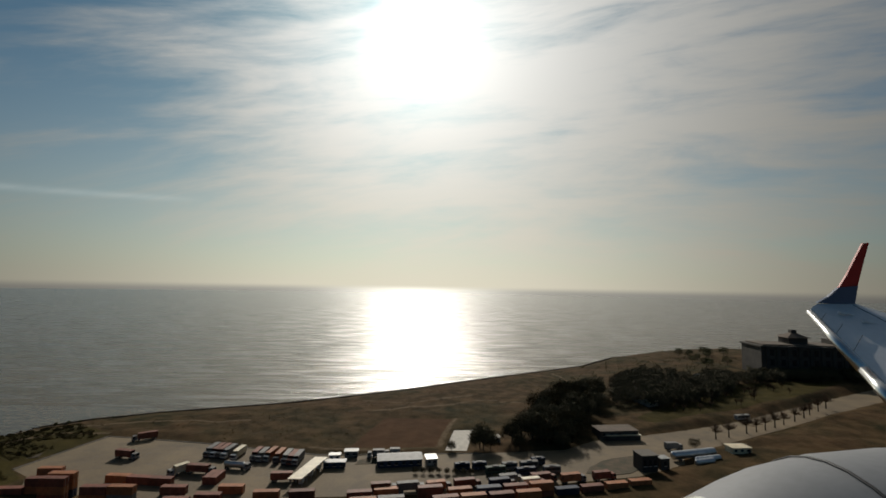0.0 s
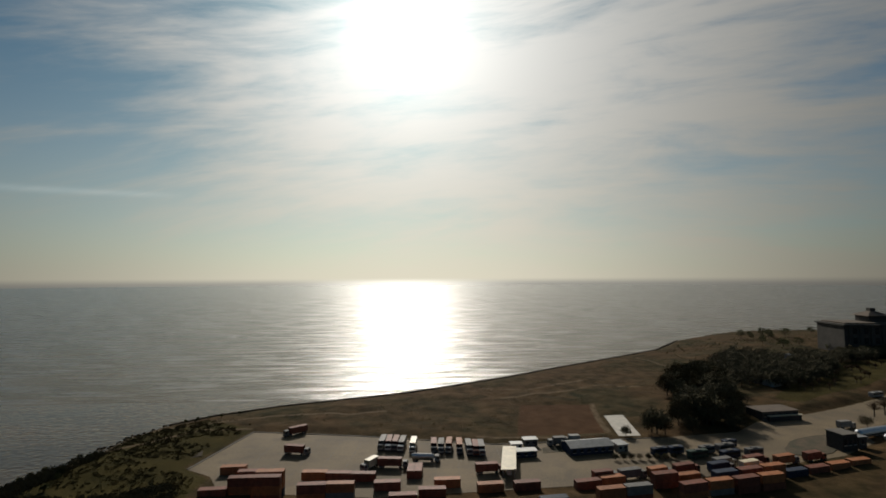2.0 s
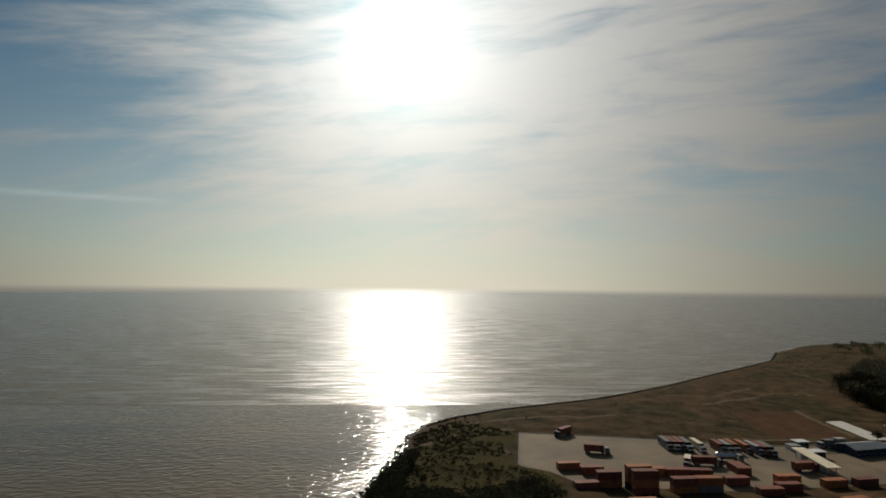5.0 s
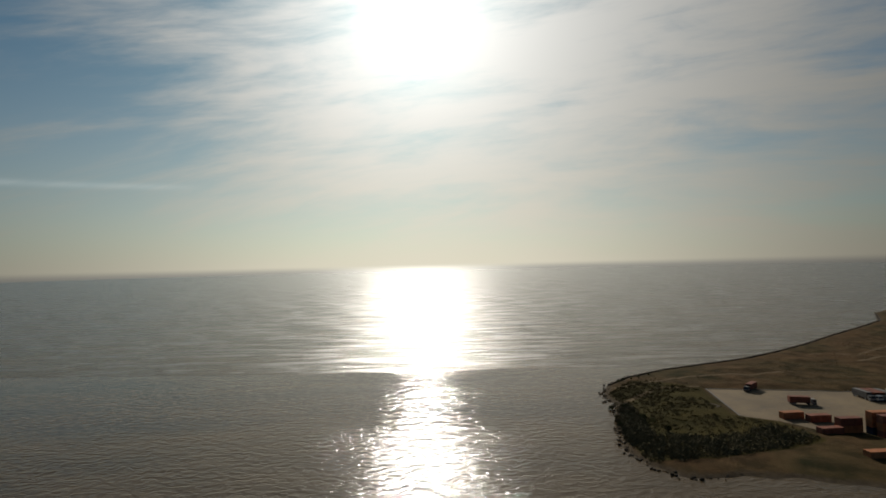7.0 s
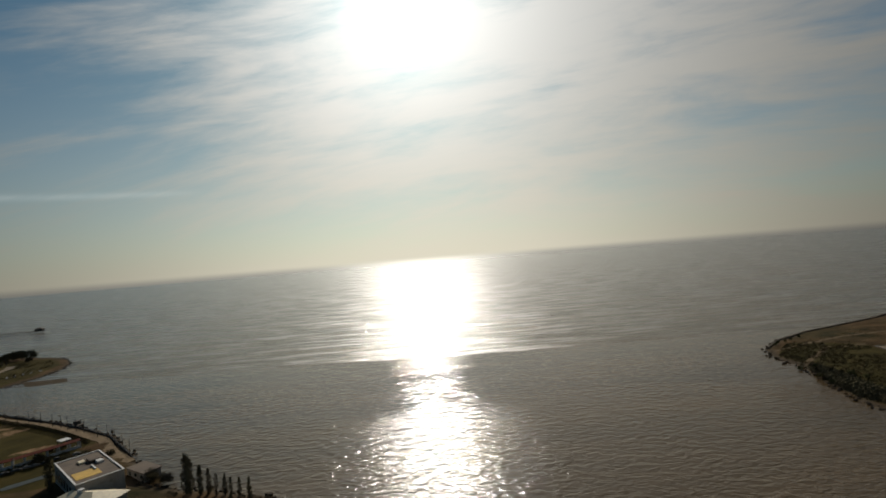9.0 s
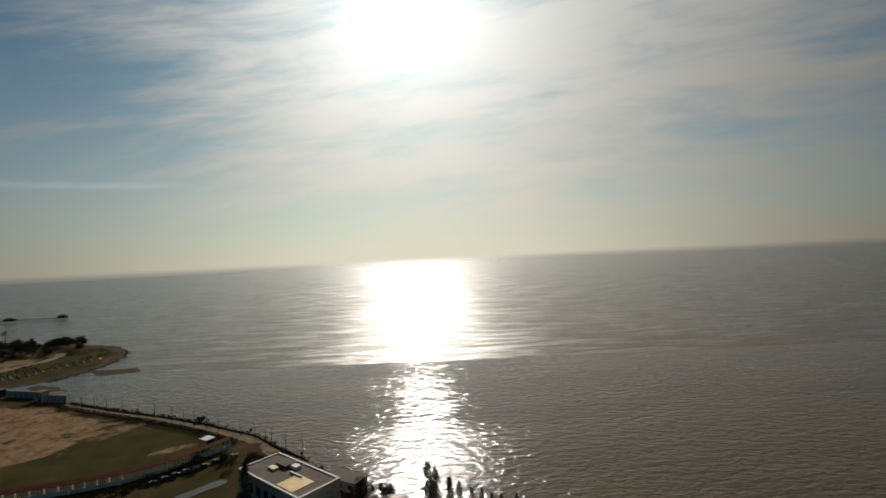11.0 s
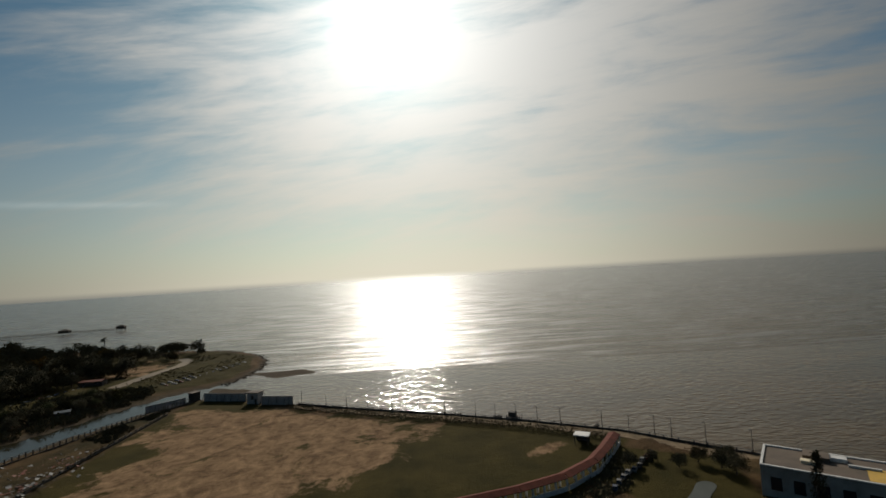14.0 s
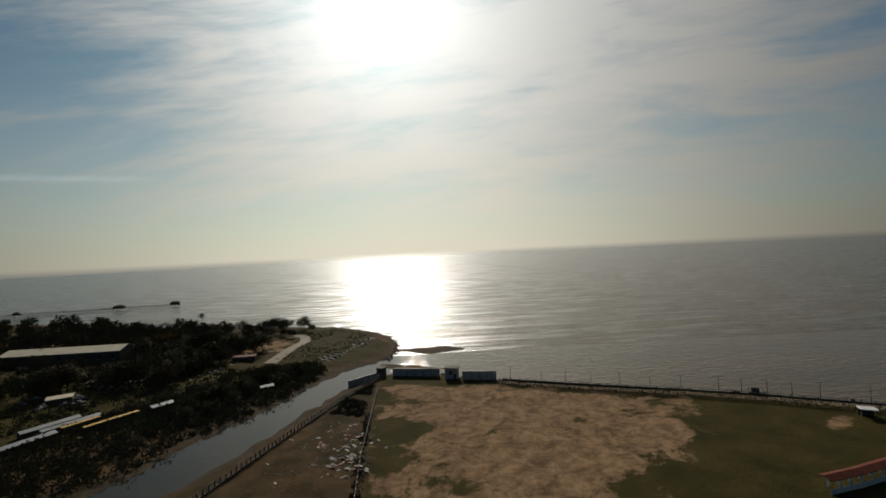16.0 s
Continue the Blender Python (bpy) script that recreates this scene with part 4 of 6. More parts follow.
def lorry(x, y, turn, body, cabmat="white", L=7.2, kind="box", label=None, group="parked lorries"):
    """Articulated lorry of true proportions; x is forward, the cab in front."""
    names = dict(red="rust red", orange="orange", blue="blue", grey="grey", green="green", white="white", pale="dusty white", cream="cream", zinc="bare metal", steel="steel")
    label = label or (f"{names[cabmat]} tanker lorry parked on concrete" if kind == "tank" else f"{names[cabmat]} lorry with a {names[body]} trailer parked on concrete")
    e = thing("lorry", P(x, y, 0.12, turn), label, "lorry", group)
    part("chassis", kept(f"chassis_{L}", lambda: Solid().box(-L - 0.2, -0.5, 0.62, 1.2, 0.5, 0.85), "dark"), "dark", e)
    if kind == "tank":
        part("tank", kept(f"tank_{L}", lambda: Solid().tube((-L, 0, 1.75), (-0.3, 0, 1.75), 0.92, 0.92, 18).tube((-L - 0.3, 0, 1.75), (-L, 0, 1.75), 0.55, 0.92, 18).tube((-0.3, 0, 1.75), (-0.05, 0, 1.75), 0.92, 0.55, 18), body, True), body, e)
        part("walkway", kept(f"walkway_{L}", lambda: Solid().box(-L + 0.4, -0.28, 2.66, -0.7, 0.28, 2.74), "dark"), "dark", e)
        part("ladder", kept("ladder", lambda: Solid().tube((-0.1, 0.3, 0.8), (-0.4, 0.3, 2.7), 0.03, 0.03, 4).tube((-0.1, -0.05, 0.8), (-0.4, -0.05, 2.7), 0.03, 0.03, 4), "dark"), "dark", e, at=P(-L + 0.1, 0.6, 0))
    elif kind == "box":
        part("trailer", kept(f"trailer_{L}", lambda: ribbed_box(L, 2.1, 2.35, 0.85, 14), body), body, e, at=P(-L / 2 - 0.15, 0, 0))
        part("tail_doors", kept("tail_doors", lambda: Solid().box(-0.06, -0.98, 0.95, 0, 0.98, 3.1, 0.015), body), body, e, at=P(-L - 0.16, 0, 0))
    else:
        part("flatbed", kept(f"flatbed_{L}", lambda: Solid().box(-L, -1.05, 0.85, -0.1, 1.05, 1.05, 0.03), "wood"), "wood", e)
    cab(e, 0.25, cabmat)
    for wx in (1.25, -L + 0.6, -L + 1.55, -0.6):
        for sy in (-0.9, 0.9):
            wheel(e, wx, sy)
    return e


def coach(x, y, turn, mat, L=8.4, label=None, group="parked coaches"):
    e = thing("coach", P(x, y, 0.12, turn), label or f"dark {mat} single-deck coach with dark windows", "coach", group)
    part("body", kept(f"coach_{L}", lambda: Solid().box(-L / 2, -1.05, 0.4, L / 2, 1.05, 2.75, 0.14), mat), mat, e)
    part("roof_unit", kept("roof_unit", lambda: Solid().box(-1.1, -0.6, 2.75, 1.1, 0.6, 3.0, 0.06), "grey"), "grey", e)
    for sy in (-1, 1):
        for k in range(6):
            part("window", kept("coach_window", lambda: Solid().box(-0.54, -0.012, 1.45, 0.54, 0.012, 2.3), "glass"), "glass", e, at=P(-L / 2 + 1.1 + k * (L - 2.2) / 5, sy * 1.06, 0))
        for wx in (-L / 2 + 2.0, L / 2 - 1.7):
            wheel(e, wx, sy * 0.95)
    part("windscreen", kept("coach_screen", lambda: Solid().box(-0.02, -0.9, 1.2, 0.02, 0.9, 2.4), "glass"), "glass", e, at=P(L / 2 + 0.0, 0, 0))
    return e


def car(x, y, turn, mat, group="parked cars", z=None):
    e = thing("car", P(x, y, 0.13 if z is None else z, turn), f"small {dict(pale='white').get(mat, mat)} car parked in a row", "car", group)

    def body():
        sec = [(-1.15, 0.2), (1.15, 0.2), (1.17, 0.5), (0.6, 0.6), (0.25, 0.9), (-0.65, 0.92), (-1.05, 0.62), (-1.17, 0.55)]
        v = [(a, -0.48 + 0.08 * (b > 0.7), b) for a, b in sec] + [(a, 0.48 - 0.08 * (b > 0.7), b) for a, b in sec]
        return Solid().add(v, [tuple(range(8)), tuple(range(15, 7, -1))] + [(i + 8, (i + 1) % 8 + 8, (i + 1) % 8, i) for i in range(8)])

    part("body", kept("car_body", body, mat), mat, e)
    part("windscreen", kept("car_screen", lambda: Solid().add([(0.57, -0.4, 0.635), (0.57, 0.4, 0.635), (0.27, 0.36, 0.895), (0.27, -0.36, 0.895)], [(0, 1, 2, 3)]), "glass"), "glass", e)
    part("rear_window", kept("car_rear", lambda: Solid().add([(-1.03, -0.4, 0.655), (-1.03, 0.4, 0.655), (-0.68, 0.36, 0.915), (-0.68, -0.36, 0.915)], [(3, 2, 1, 0)]), "glass"), "glass", e)
    for wx in (-0.72, 0.72):
        for sy in (-0.44, 0.44):
            part("wheel", kept("car_wheel", lambda: Solid().tube((0, -0.06, 0), (0, 0.06, 0), 0.19, 0.19, 10), "rubber"), "rubber", e, at=P(wx, sy, 0.19))
    return e


# ---- buildings ----
def block(name, x0, y0, x1, y1, h, wall, roof, label, category="building", rise=0.0, turn=0.0, bays=4, over=0.3, group="", base=None):
    """A plain building: four walls, a flat parapet roof or a pitched one, windows and a door on the long faces."""
    cx, cy, w, d = (x0 + x1) / 2, (y0 + y1) / 2, x1 - x0, y1 - y0
    e = thing(name, P(cx, cy, ground_z(cx, cy) if base is None else base, turn), label, category, group)
    for k, (a, b, c, f) in enumerate(((-w / 2, -d / 2, w / 2, -d / 2 + 0.2), (-w / 2, d / 2 - 0.2, w / 2, d / 2), (-w / 2, -d / 2 + 0.2, -w / 2 + 0.2, d / 2 - 0.2), (w / 2 - 0.2, -d / 2 + 0.2, w / 2, d / 2 - 0.2))):
        part("wall", Solid().box(a, b, -0.6, c, f, h), wall, e)
    if rise:
        if w >= d:
            part("roof", Solid().gable(-w / 2, -d / 2, w / 2, d / 2, h, rise, over), roof, e)
        else:
            part("roof", Solid().gable(-d / 2, -w / 2, d / 2, w / 2, h, rise, over), roof, e, at=P(0, 0, 0, 90))
        for sx in (-1, 1):
            g = Solid()
            if w >= d:
                g.add([(sx * (w / 2 - .1), -d / 2, h), (sx * (w / 2 - .1), d / 2, h), (sx * (w / 2 - .1), 0, h + rise)], [(0, 1, 2)])
            else:
                g.add([(-w / 2, sx * (d / 2 - .1), h), (w / 2, sx * (d / 2 - .1), h), (0, sx * (d / 2 - .1), h + rise)], [(0, 1, 2)])
            part("gable", g, wall, e)
    else:
        part("roof", Solid().box(-w / 2 - over, -d / 2 - over, h, w / 2 + over, d / 2 + over, h + 0.18), roof, e)
    for k in range(bays):
        x = -w / 2 + (k + 0.5) * w / bays
        ww = min(1.1, w / bays * 0.5)
        win = part("window", Solid().box(-ww / 2, -0.03, h * 0.38, ww / 2, 0.03, h * 0.75), "glass", e, at=P(x, -d / 2 - 0.01, 0))
        part("sill", Solid().box(-ww / 2 - 0.1, -0.1, h * 0.34, ww / 2 + 0.1, 0.02, h * 0.38), "slab", win)
    part("door", Solid().box(-0.45, -0.04, 0, 0.45, 0.04, min(1.9, h * 0.8)), "dark", e, at=P(w / 2 - 0.8, -d / 2 - 0.015, 0))
    return e


# ---- east headland: lorry park ----
R = random.Random(11)
for x, y, body, cabm in ((-106, 209.5, "grey", "pale"), (-103, 209.5, "red", "white"), (-100.3, 209.5, "red", "grey"), (-97.5, 209, "grey", "white"), (-92.5, 208, "cream", "white"),
                         (-83.5, 208, "red", "grey"), (-80.5, 207.5, "pale", "pale"), (-77.3, 208, "orange", "pale"), (-72.6, 207, "orange", "grey"), (-68.5, 205.5, "pale", "pale"),
                         (-65.8, 204.5, "red", "red"), (-63.3, 204.5, "grey", "pale")):
    lorry(x, y, -90 + R.uniform(-3, 3), body, cabm, L=R.choice((6.4, 7.2, 7.2)))
lorry(-148, 226, -140, "red", "grey")
lorry(-135, 203, -12, "red", "pale")
lorry(-95, 191, -3, "red", "grey", 8.0)
lorry(-83, 197, -4, "steel", "pale", 7.4, "tank")
lorry(-59, 184, 2, "red", "red", 7.2)
for x in (-91, -88.3):
    container(x, 184, 0.12, 90, 6.6, "red")
lorry(-108, 188, -118, "cream", "pale", 5.0)


def canopy(x0, y0, x1, y1, z):
    e = thing("toll_canopy", P(0, 0, 0.12), "long pale sheet-roofed weighbridge canopy on steel posts", "canopy", plan=False)
    (x0, y0), (x1, y1) = sited([(x0, y0), (x1, y1)])
    part("roof", Solid().add([(x0 - 2.4, y0, z), (x0 + 2.4, y0, z), (x1 + 2.4, y1, z), (x1 - 2.4, y1, z), (x0 - 2.4, y0, z + .3), (x0 + 2.4, y0, z + .3), (x1 + 2.4, y1, z + .3), (x1 - 2.4, y1, z + .3)],
                             [(3, 2, 1, 0), (4, 5, 6, 7), (0, 1, 5, 4), (1, 2, 6, 5), (2, 3, 7, 6), (3, 0, 4, 7)]), "cream", e)
    for k in range(6):
        f = (k + 0.5) / 6
        for s in (-1.8, 1.8):
            part("post", kept("canopy_post", lambda: Solid().tube((0, 0, 0), (0, 0, z), 0.14, 0.14, 6), "wall"), "wall", e, at=P(x0 + (x1 - x0) * f + s, y0 + (y1 - y0) * f, 0))
        if k % 2:
            part("booth", Solid().box(-0.7, -1.2, 0, 0.7, 1.2, 2.2), "white", e, at=P(x0 + (x1 - x0) * f, y0 + (y1 - y0) * f, 0))


canopy(-56.5, 175, -52, 203, 3.0)
block("site_hut", -50, 211, -46, 213.5, 2.0, "white", "zinc", "white portable site hut beside the lorry park", "hut", bays=2)
block("site_hut", -44, 215, -39, 218, 2.4, "grey", "white", "grey portable office with a white roof", "hut", bays=2)
block("site_hut", -50, 200, -42, 203, 2.2, "blue", "white", "blue portable office block with a white roof", "hut", bays=3)
lorry(-32, 213.5, 178, "grey", "pale", 4.6)
lorry(-25, 215, 175, "pale", "grey", 4.0)
block("gatehouse", -28.5, 199.5, -12, 207, 2.6, "blue", "zinc", "long low gatehouse with blue walls and a grey metal roof", "building", rise=1.3, bays=6)
block("site_hut", -10.5, 199, -6.5, 204, 2.4, "wall", "zinc", "grey service hut beside the gatehouse", "hut", bays=2)
for k in range(8):
    tree(-14.5 + 2.7 * k, 188 - 0.9 * k, 2.2, "leaf", "young tree planted in a row on concrete", "young trees", k)
for x, y, turn, m, L in ((1.8, 188.5, 2, "blue", 5.8), (7.8, 188, 2, "blue", 5.4), (12.6, 180.5, 2, "green", 7.6), (18, 184.5, 2, "grey", 5.8), (25, 184.5, 2, "grey", 7.2), (22.5, 176, 1, "blue", 7.4), (31.5, 175.5, -3, "grey", 6.4), (29, 189, 2, "blue", 5.4)):
    coach(x, y, turn, m, L)
TR = ["red", "grey", "orange", "red", "blue", "cream", "grey", "red", "orange"]
for k, (x, y, L) in enumerate(((-25, 167.5, 6.4), (-16, 166.5, 7.2), (-7.5, 165.5, 6.4), (2, 166, 7.2), (13, 163.5, 7.2), (22.5, 161.5, 6.4), (16, 167.5, 6.4), (27, 166, 7.2), (36.5, 163, 7.2), (47, 163, 6.4))):
    lorry(x + 2, y, 4 + R.uniform(-2, 2), TR[k % 9], R.choice(("grey", "grey", "red", "pale")), L=L)
# container rows in front of the lorry park, some stacked three high
CM = ["red", "orange", "red", "blue", "red", "orange", "orange", "red", "red", "orange", "grey", "red", "red", "orange"]


def stack(x, y, n, turn=0.0, L=7.9, c=0):
    for j in range(n):
        container(x, y, 0.12 + 2.47 * j, turn, L, CM[(c + 3 * j) % 14])


STACKS = [(-150, 169, 1), (-142.5, 170.5, 2), (-133, 163, 3), (-133.5, 167.5, 3), (-145, 183, 1), (-152, 188, 1), (-124, 180.5, 1), (-115.7, 179.5, 1), (-107.4, 179, 1), (-120, 163, 2), (-111.5, 163.3, 2), (-98, 171, 1),
          (-83, 164, 1), (-78, 172, 1), (-92, 160, 1), (-64, 166, 1), (-52, 165.5, 1), (-47, 150, 1), (-33, 162, 1), (-24.5, 163.5, 1), (-31, 146, 2), (-22.8, 146, 2), (-11, 154, 2), (-7, 143, 2), (1.2, 143, 2), (9.4, 142.5, 2), (17.6, 142.5, 2),
          (-1.5, 158.5, 1), (6.5, 149.5, 2), (14.7, 149.5, 2), (22.9, 150, 2), (31.2, 150.5, 1), (39.5, 151, 1), (48, 152, 1), (56.5, 153, 1)]
for i, (x, y, n) in enumerate(STACKS):
    stack(x, y, n, R.uniform(-2, 2), c=i)
for i in range(9):
    stack(-150 + 10.6 * i + R.uniform(-.6, .6), 146 - 0.9 * i + R.uniform(-1.5, 1.5), R.choice((1, 2, 2)), R.uniform(-2, 2), c=i + 5)

# buildings and tanks east of the park
block("depot", 64, 229, 82, 238, 3.2, "old_stone", "brown_roof", "long low depot with a brown roof and dark open bays", "building", turn=-4, bays=5)
block("depot_porch", 66, 224.5, 82, 227, 2.2, "dark", "cream", "pale canopy in front of the depot", "canopy", turn=-4, bays=0)


def tank(x, y, turn, L, r, label="long silver horizontal storage tank on saddles"):
    e = thing("storage_tank", P(x, y, 0.1, turn), label, "tank", "storage tanks")
    part("shell", Solid().tube((-L / 2, 0, r + .5), (L / 2, 0, r + .5), r, r, 20).tube((-L / 2 - r * .4, 0, r + .5), (-L / 2, 0, r + .5), r * .55, r, 20).tube((L / 2, 0, r + .5), (L / 2 + r * .4, 0, r + .5), r, r * .55, 20), "steel", e)
    for k in (-0.35, 0, 0.35):
        part("saddle", Solid().box(k * L - .25, -r * .8, 0, k * L + .25, r * .8, r * .7), "wall", e)


tank(89, 184.5, 18, 20, 1.6)
tank(92, 177.5, 18, 11, 1.2)
tank(89, 173.5, 18, 8, 1.2)
block("plant_house", 62, 169.5, 68.5, 175.5, 6.0, "dark", "asphalt", "dark steel plant house beside the tanks", "building", bays=3)
block("plant_tower", 70, 170.5, 73.5, 174, 4.2, "old_stone", "zinc", "small grey pump tower", "building", bays=1)
block("site_hut", 105, 185, 113, 190, 2.2, "cream", "cream", "cream flat-roofed store beside the tanks", "hut", bays=3)
lorry(89, 201, 10, "pale", "pale", 5.5)
tree(96.5, 200.5, 5.0, "leaf", "round dark tree by the road", "trees", 3)
coach(152.5, 254, 4, "pale", 8.4, "white coach standing on the grass verge")
for i, (x, y) in enumerate(((116, 219), (124, 221), (137, 226), (144, 228), (151, 230.5), (159, 233.5), (168, 238), (179, 243), (190, 249), (199, 255), (211, 262), (222, 268))):
    bare_tree(x, y + 1.5, 7.6 + (i % 3) * 0.8, i)
for i in range(34):
    x = R.uniform(120, 230)
    bare_tree(x, 262 + (x - 120) * 0.32 + R.uniform(0, 34), 4.6, i, "leafless young tree in a planted grove", "grove trees")
for x, y, c in ((216, 291, "white"), (222, 292, "grey"), (229, 295, "white"), (236, 297, "grey")):
    car(x, y, 20, c)
for x, y, w, m in ((126, 336, 12, "red"), (115, 291, 9, "cream"), (126, 299, 7, "white"), (146, 320, 9, "cream"), (190, 372, 10, "zinc"), (112, 300, 6, "wall")):
    block("cottage", x - w / 2, y - 3, x + w / 2, y + 3, 2.4, "wall", m, "low cottage roof among dark trees", "house", rise=1.2, turn=R.uniform(-15, 25), bays=3)
block("kiosk", 16, 231, 21, 234, 2.0, "white", "slab", "white kiosk on the grass", "kiosk", bays=2)


def grain_house():
    """The long dark store on the far shore, with its tower."""
    e = thing("waterside_store", P(250, 376, 0.5, -21), "huge dark stone store with pilasters and a rooftop pavilion", "building")
    L, D, H = 210, 30, 24
    part("wall", Solid().box(0, 0, -1, L, D, H), "old_stone", e)
    part("cornice", Solid().box(-1, -1, H, L + 1, D + 1, H + 1.2), "old_stone", e)
    part("roof", Solid().box(2, 2, H + 1.2, L - 2, D - 2, H + 2.2), "brown_roof", e)
    for k in range(26):
        part("pilaster", kept("pilaster", lambda: Solid().box(-0.8, -0.7, 0, 0.8, 0, H), "old_stone"), "old_stone", e, at=P(4 + k * 8, -0.0, 0))
        for j in range(3):
            part("window", kept("store_window", lambda: Solid().box(-1.5, -0.12, 0, 1.5, 0.1, 4.6), "glass"), "glass", e, at=P(8 + k * 8, 0, 2.5 + 7.6 * j))
    t = part("pavilion", Solid().box(26, 10, H + 2, 40, 24, H + 7), "old_stone", e)
    part("pavilion_roof", Solid().add([(24, 8, H + 7), (42, 8, H + 7), (42, 26, H + 7), (24, 26, H + 7), (31, 15, H + 10.5), (35, 15, H + 10.5), (35, 19, H + 10.5), (31, 19, H + 10.5)],
                                     [(0, 1, 5, 4), (1, 2, 6, 5), (2, 3, 7, 6), (3, 0, 4, 7), (4, 5, 6, 7), (3, 2, 1, 0)]), "brown_roof", t)
    part("lantern", Solid().box(31, 15, H + 10.5, 35, 19, H + 13), "old_stone", t)
    part("stair_head", Solid().box(60, 12, H + 2, 80, 26, H + 6), "old_stone", e)
    part("flue", Solid().tube((66, 14, H + 2), (66, 14, H + 11), 0.5, 0.4, 8), "dark", e)


grain_house()

# trees of the east headland
WOOD = [(28, 216), (21, 226), (34, 258), (50, 305), (66, 335), (96, 335), (84, 290), (64, 252), (56, 230), (44, 214)]
n = 0
for i in range(400):
    x, y = R.uniform(20, 98), R.uniform(214, 336)
    if n < 64 and inside_distance(WOOD, np.array([x]), np.array([y]))[0] > 2:
        tree(x, y, R.uniform(8.5, 12.5), "leaf", "dense dark evergreen in a thick wood", "trees of the wood", i)
        n += 1
for x, y, h in ((12, 218, 10), (15, 216, 7), (11, 221, 8), (-0.5, 219, 4), (27, 217, 6), (44, 213.5, 6.5), (48, 217, 5)):
    tree(x, y, h, "leaf", "single dark evergreen at the edge of the wood", "trees", int(x) + 20)
BACKWOOD = [(94, 290), (108, 366), (150, 384), (210, 352), (205, 336), (170, 304), (124, 276)]
back = []
while len(back) < 210:
    x, y = R.uniform(93, 212), R.uniform(276, 386)
    if inside_distance(BACKWOOD, np.array([x]), np.array([y]))[0] > 1:
        back.append((x, y, R.uniform(6, 10)))
for i in range(110):
    x = R.uniform(185, 345)
    back.append((x, 350 - (x - 185) * 0.02 + R.uniform(-10, 16) - max(0, x - 260) * 0.1, R.uniform(5.5, 9.5)))
far_wood("wood_behind_depot", back, "leaf", "dark mixed wood behind the depot", 41)
far_wood("wood_far_shore", [(R.uniform(215, 420), R.uniform(395, 520), R.uniform(5, 10)) for k in range(50)], "olive", "dark trees along the far shore", 42)
for i in range(30):
    x = R.uniform(230, 350)
    tree(x, 370 - (x - 250) * 0.16 - R.uniform(4, 16), R.uniform(6, 9), "leaf", "dark tree in front of the old store", "trees by the store", i)
WEST_SCRUB = [(-214, 150), (-216, 180), (-207, 215), (-190, 205), (-172, 192), (-160, 182), (-156, 160), (-196, 150)]
WEST_TIP = [(-205, 216), (-204, 235), (-186, 262), (-166, 238), (-172, 200), (-190, 205)]
scrub("thicket", [[(-213, 150), (-216, 176), (-205, 176), (-190, 170), (-165, 178), (-157, 162), (-196, 150)], [(-216, 170), (-208, 214), (-201, 214), (-205, 172)]], 520, 1.5, "leaf", "dense dark thicket along the shore of the point", 3, gaps=-0.7)
scrub("thicket_dry", [WEST_SCRUB, WEST_TIP], 520, 0.8, "scrub", "dry brown scrub on the point", 4)
scrub("dry_scrub", [[(-160, 240), (-186, 260), (-124, 284), (-78, 321), (25, 398), (98, 450), (90, 360), (20, 300), (-50, 240), (-120, 232)]], 700, 0.35, "scrub", "dry tussocks over the brown grassland", 5, (PITCH, YARD))
scrub("bank_scrub", [[(60, 350), (98, 455), (143, 528), (260, 640), (420, 680), (420, 520), (220, 400), (110, 380)]], 420, 1.3, "olive", "patchy scrub on the far bank", 6)
for i in range(14):
    a = i / 13
    tree(-212 + 12 * a + R.uniform(-2, 2), 222 - 70 * abs(a - 0.45) + R.uniform(-3, 3) - 8, R.uniform(1.4, 2.6), R.choice(("leaf", "olive")), "low wind-bent tree on the point", "trees on the point", i)
for x, y in ((-190, 262), (-186, 263), (-193, 258), (-182, 266), (-176, 270)):
    tree(x, y, 1.5, "olive", "small shrub at the water's edge", "shore shrubs", int(-x))


# ---- playing field ----
def rail_fence(name, pts, step, h, label, posts="wood", rails="wood", levels=(0.5, 0.95), wall=0.0, group=""):
    """Posts and rails along a line; each post a piece of its own."""
    e = thing(name, Matrix(), label, "fence", group, plan=False)
    pts = sited(pts)
    for (x0, y0), (x1, y1) in zip(pts, pts[1:]):
        d = math.hypot(x1 - x0, y1 - y0)
        turn = math.degrees(math.atan2(y1 - y0, x1 - x0))
        m = max(1, round(d / step))
        for k in range(m):
            x, y = x0 + (x1 - x0) * k / m, y0 + (y1 - y0) * k / m
            part("post", kept(f"{name}_post", lambda: Solid().box(-0.11, -0.11, -0.5, 0.11, 0.11, h), posts), posts, e, at=P(x, y, 0.05, turn))
            for lv in levels:
                part("rail", kept(f"{name}_rail_{round(d / m, 2)}", lambda: Solid().tube((0, 0, 0), (d / m, 0, 0), 0.06, 0.06, 4), rails), rails, e, at=P(x, y, 0.05 + h * lv, turn))
            if wall:
                part("panel", kept(f"{name}_panel_{round(d / m, 2)}", lambda: Solid().box(0.04, -0.1, -0.6, d / m - 0.04, 0.1, wall), "old_stone"), "old_stone", e, at=P(x, y, 0, turn))
    return e


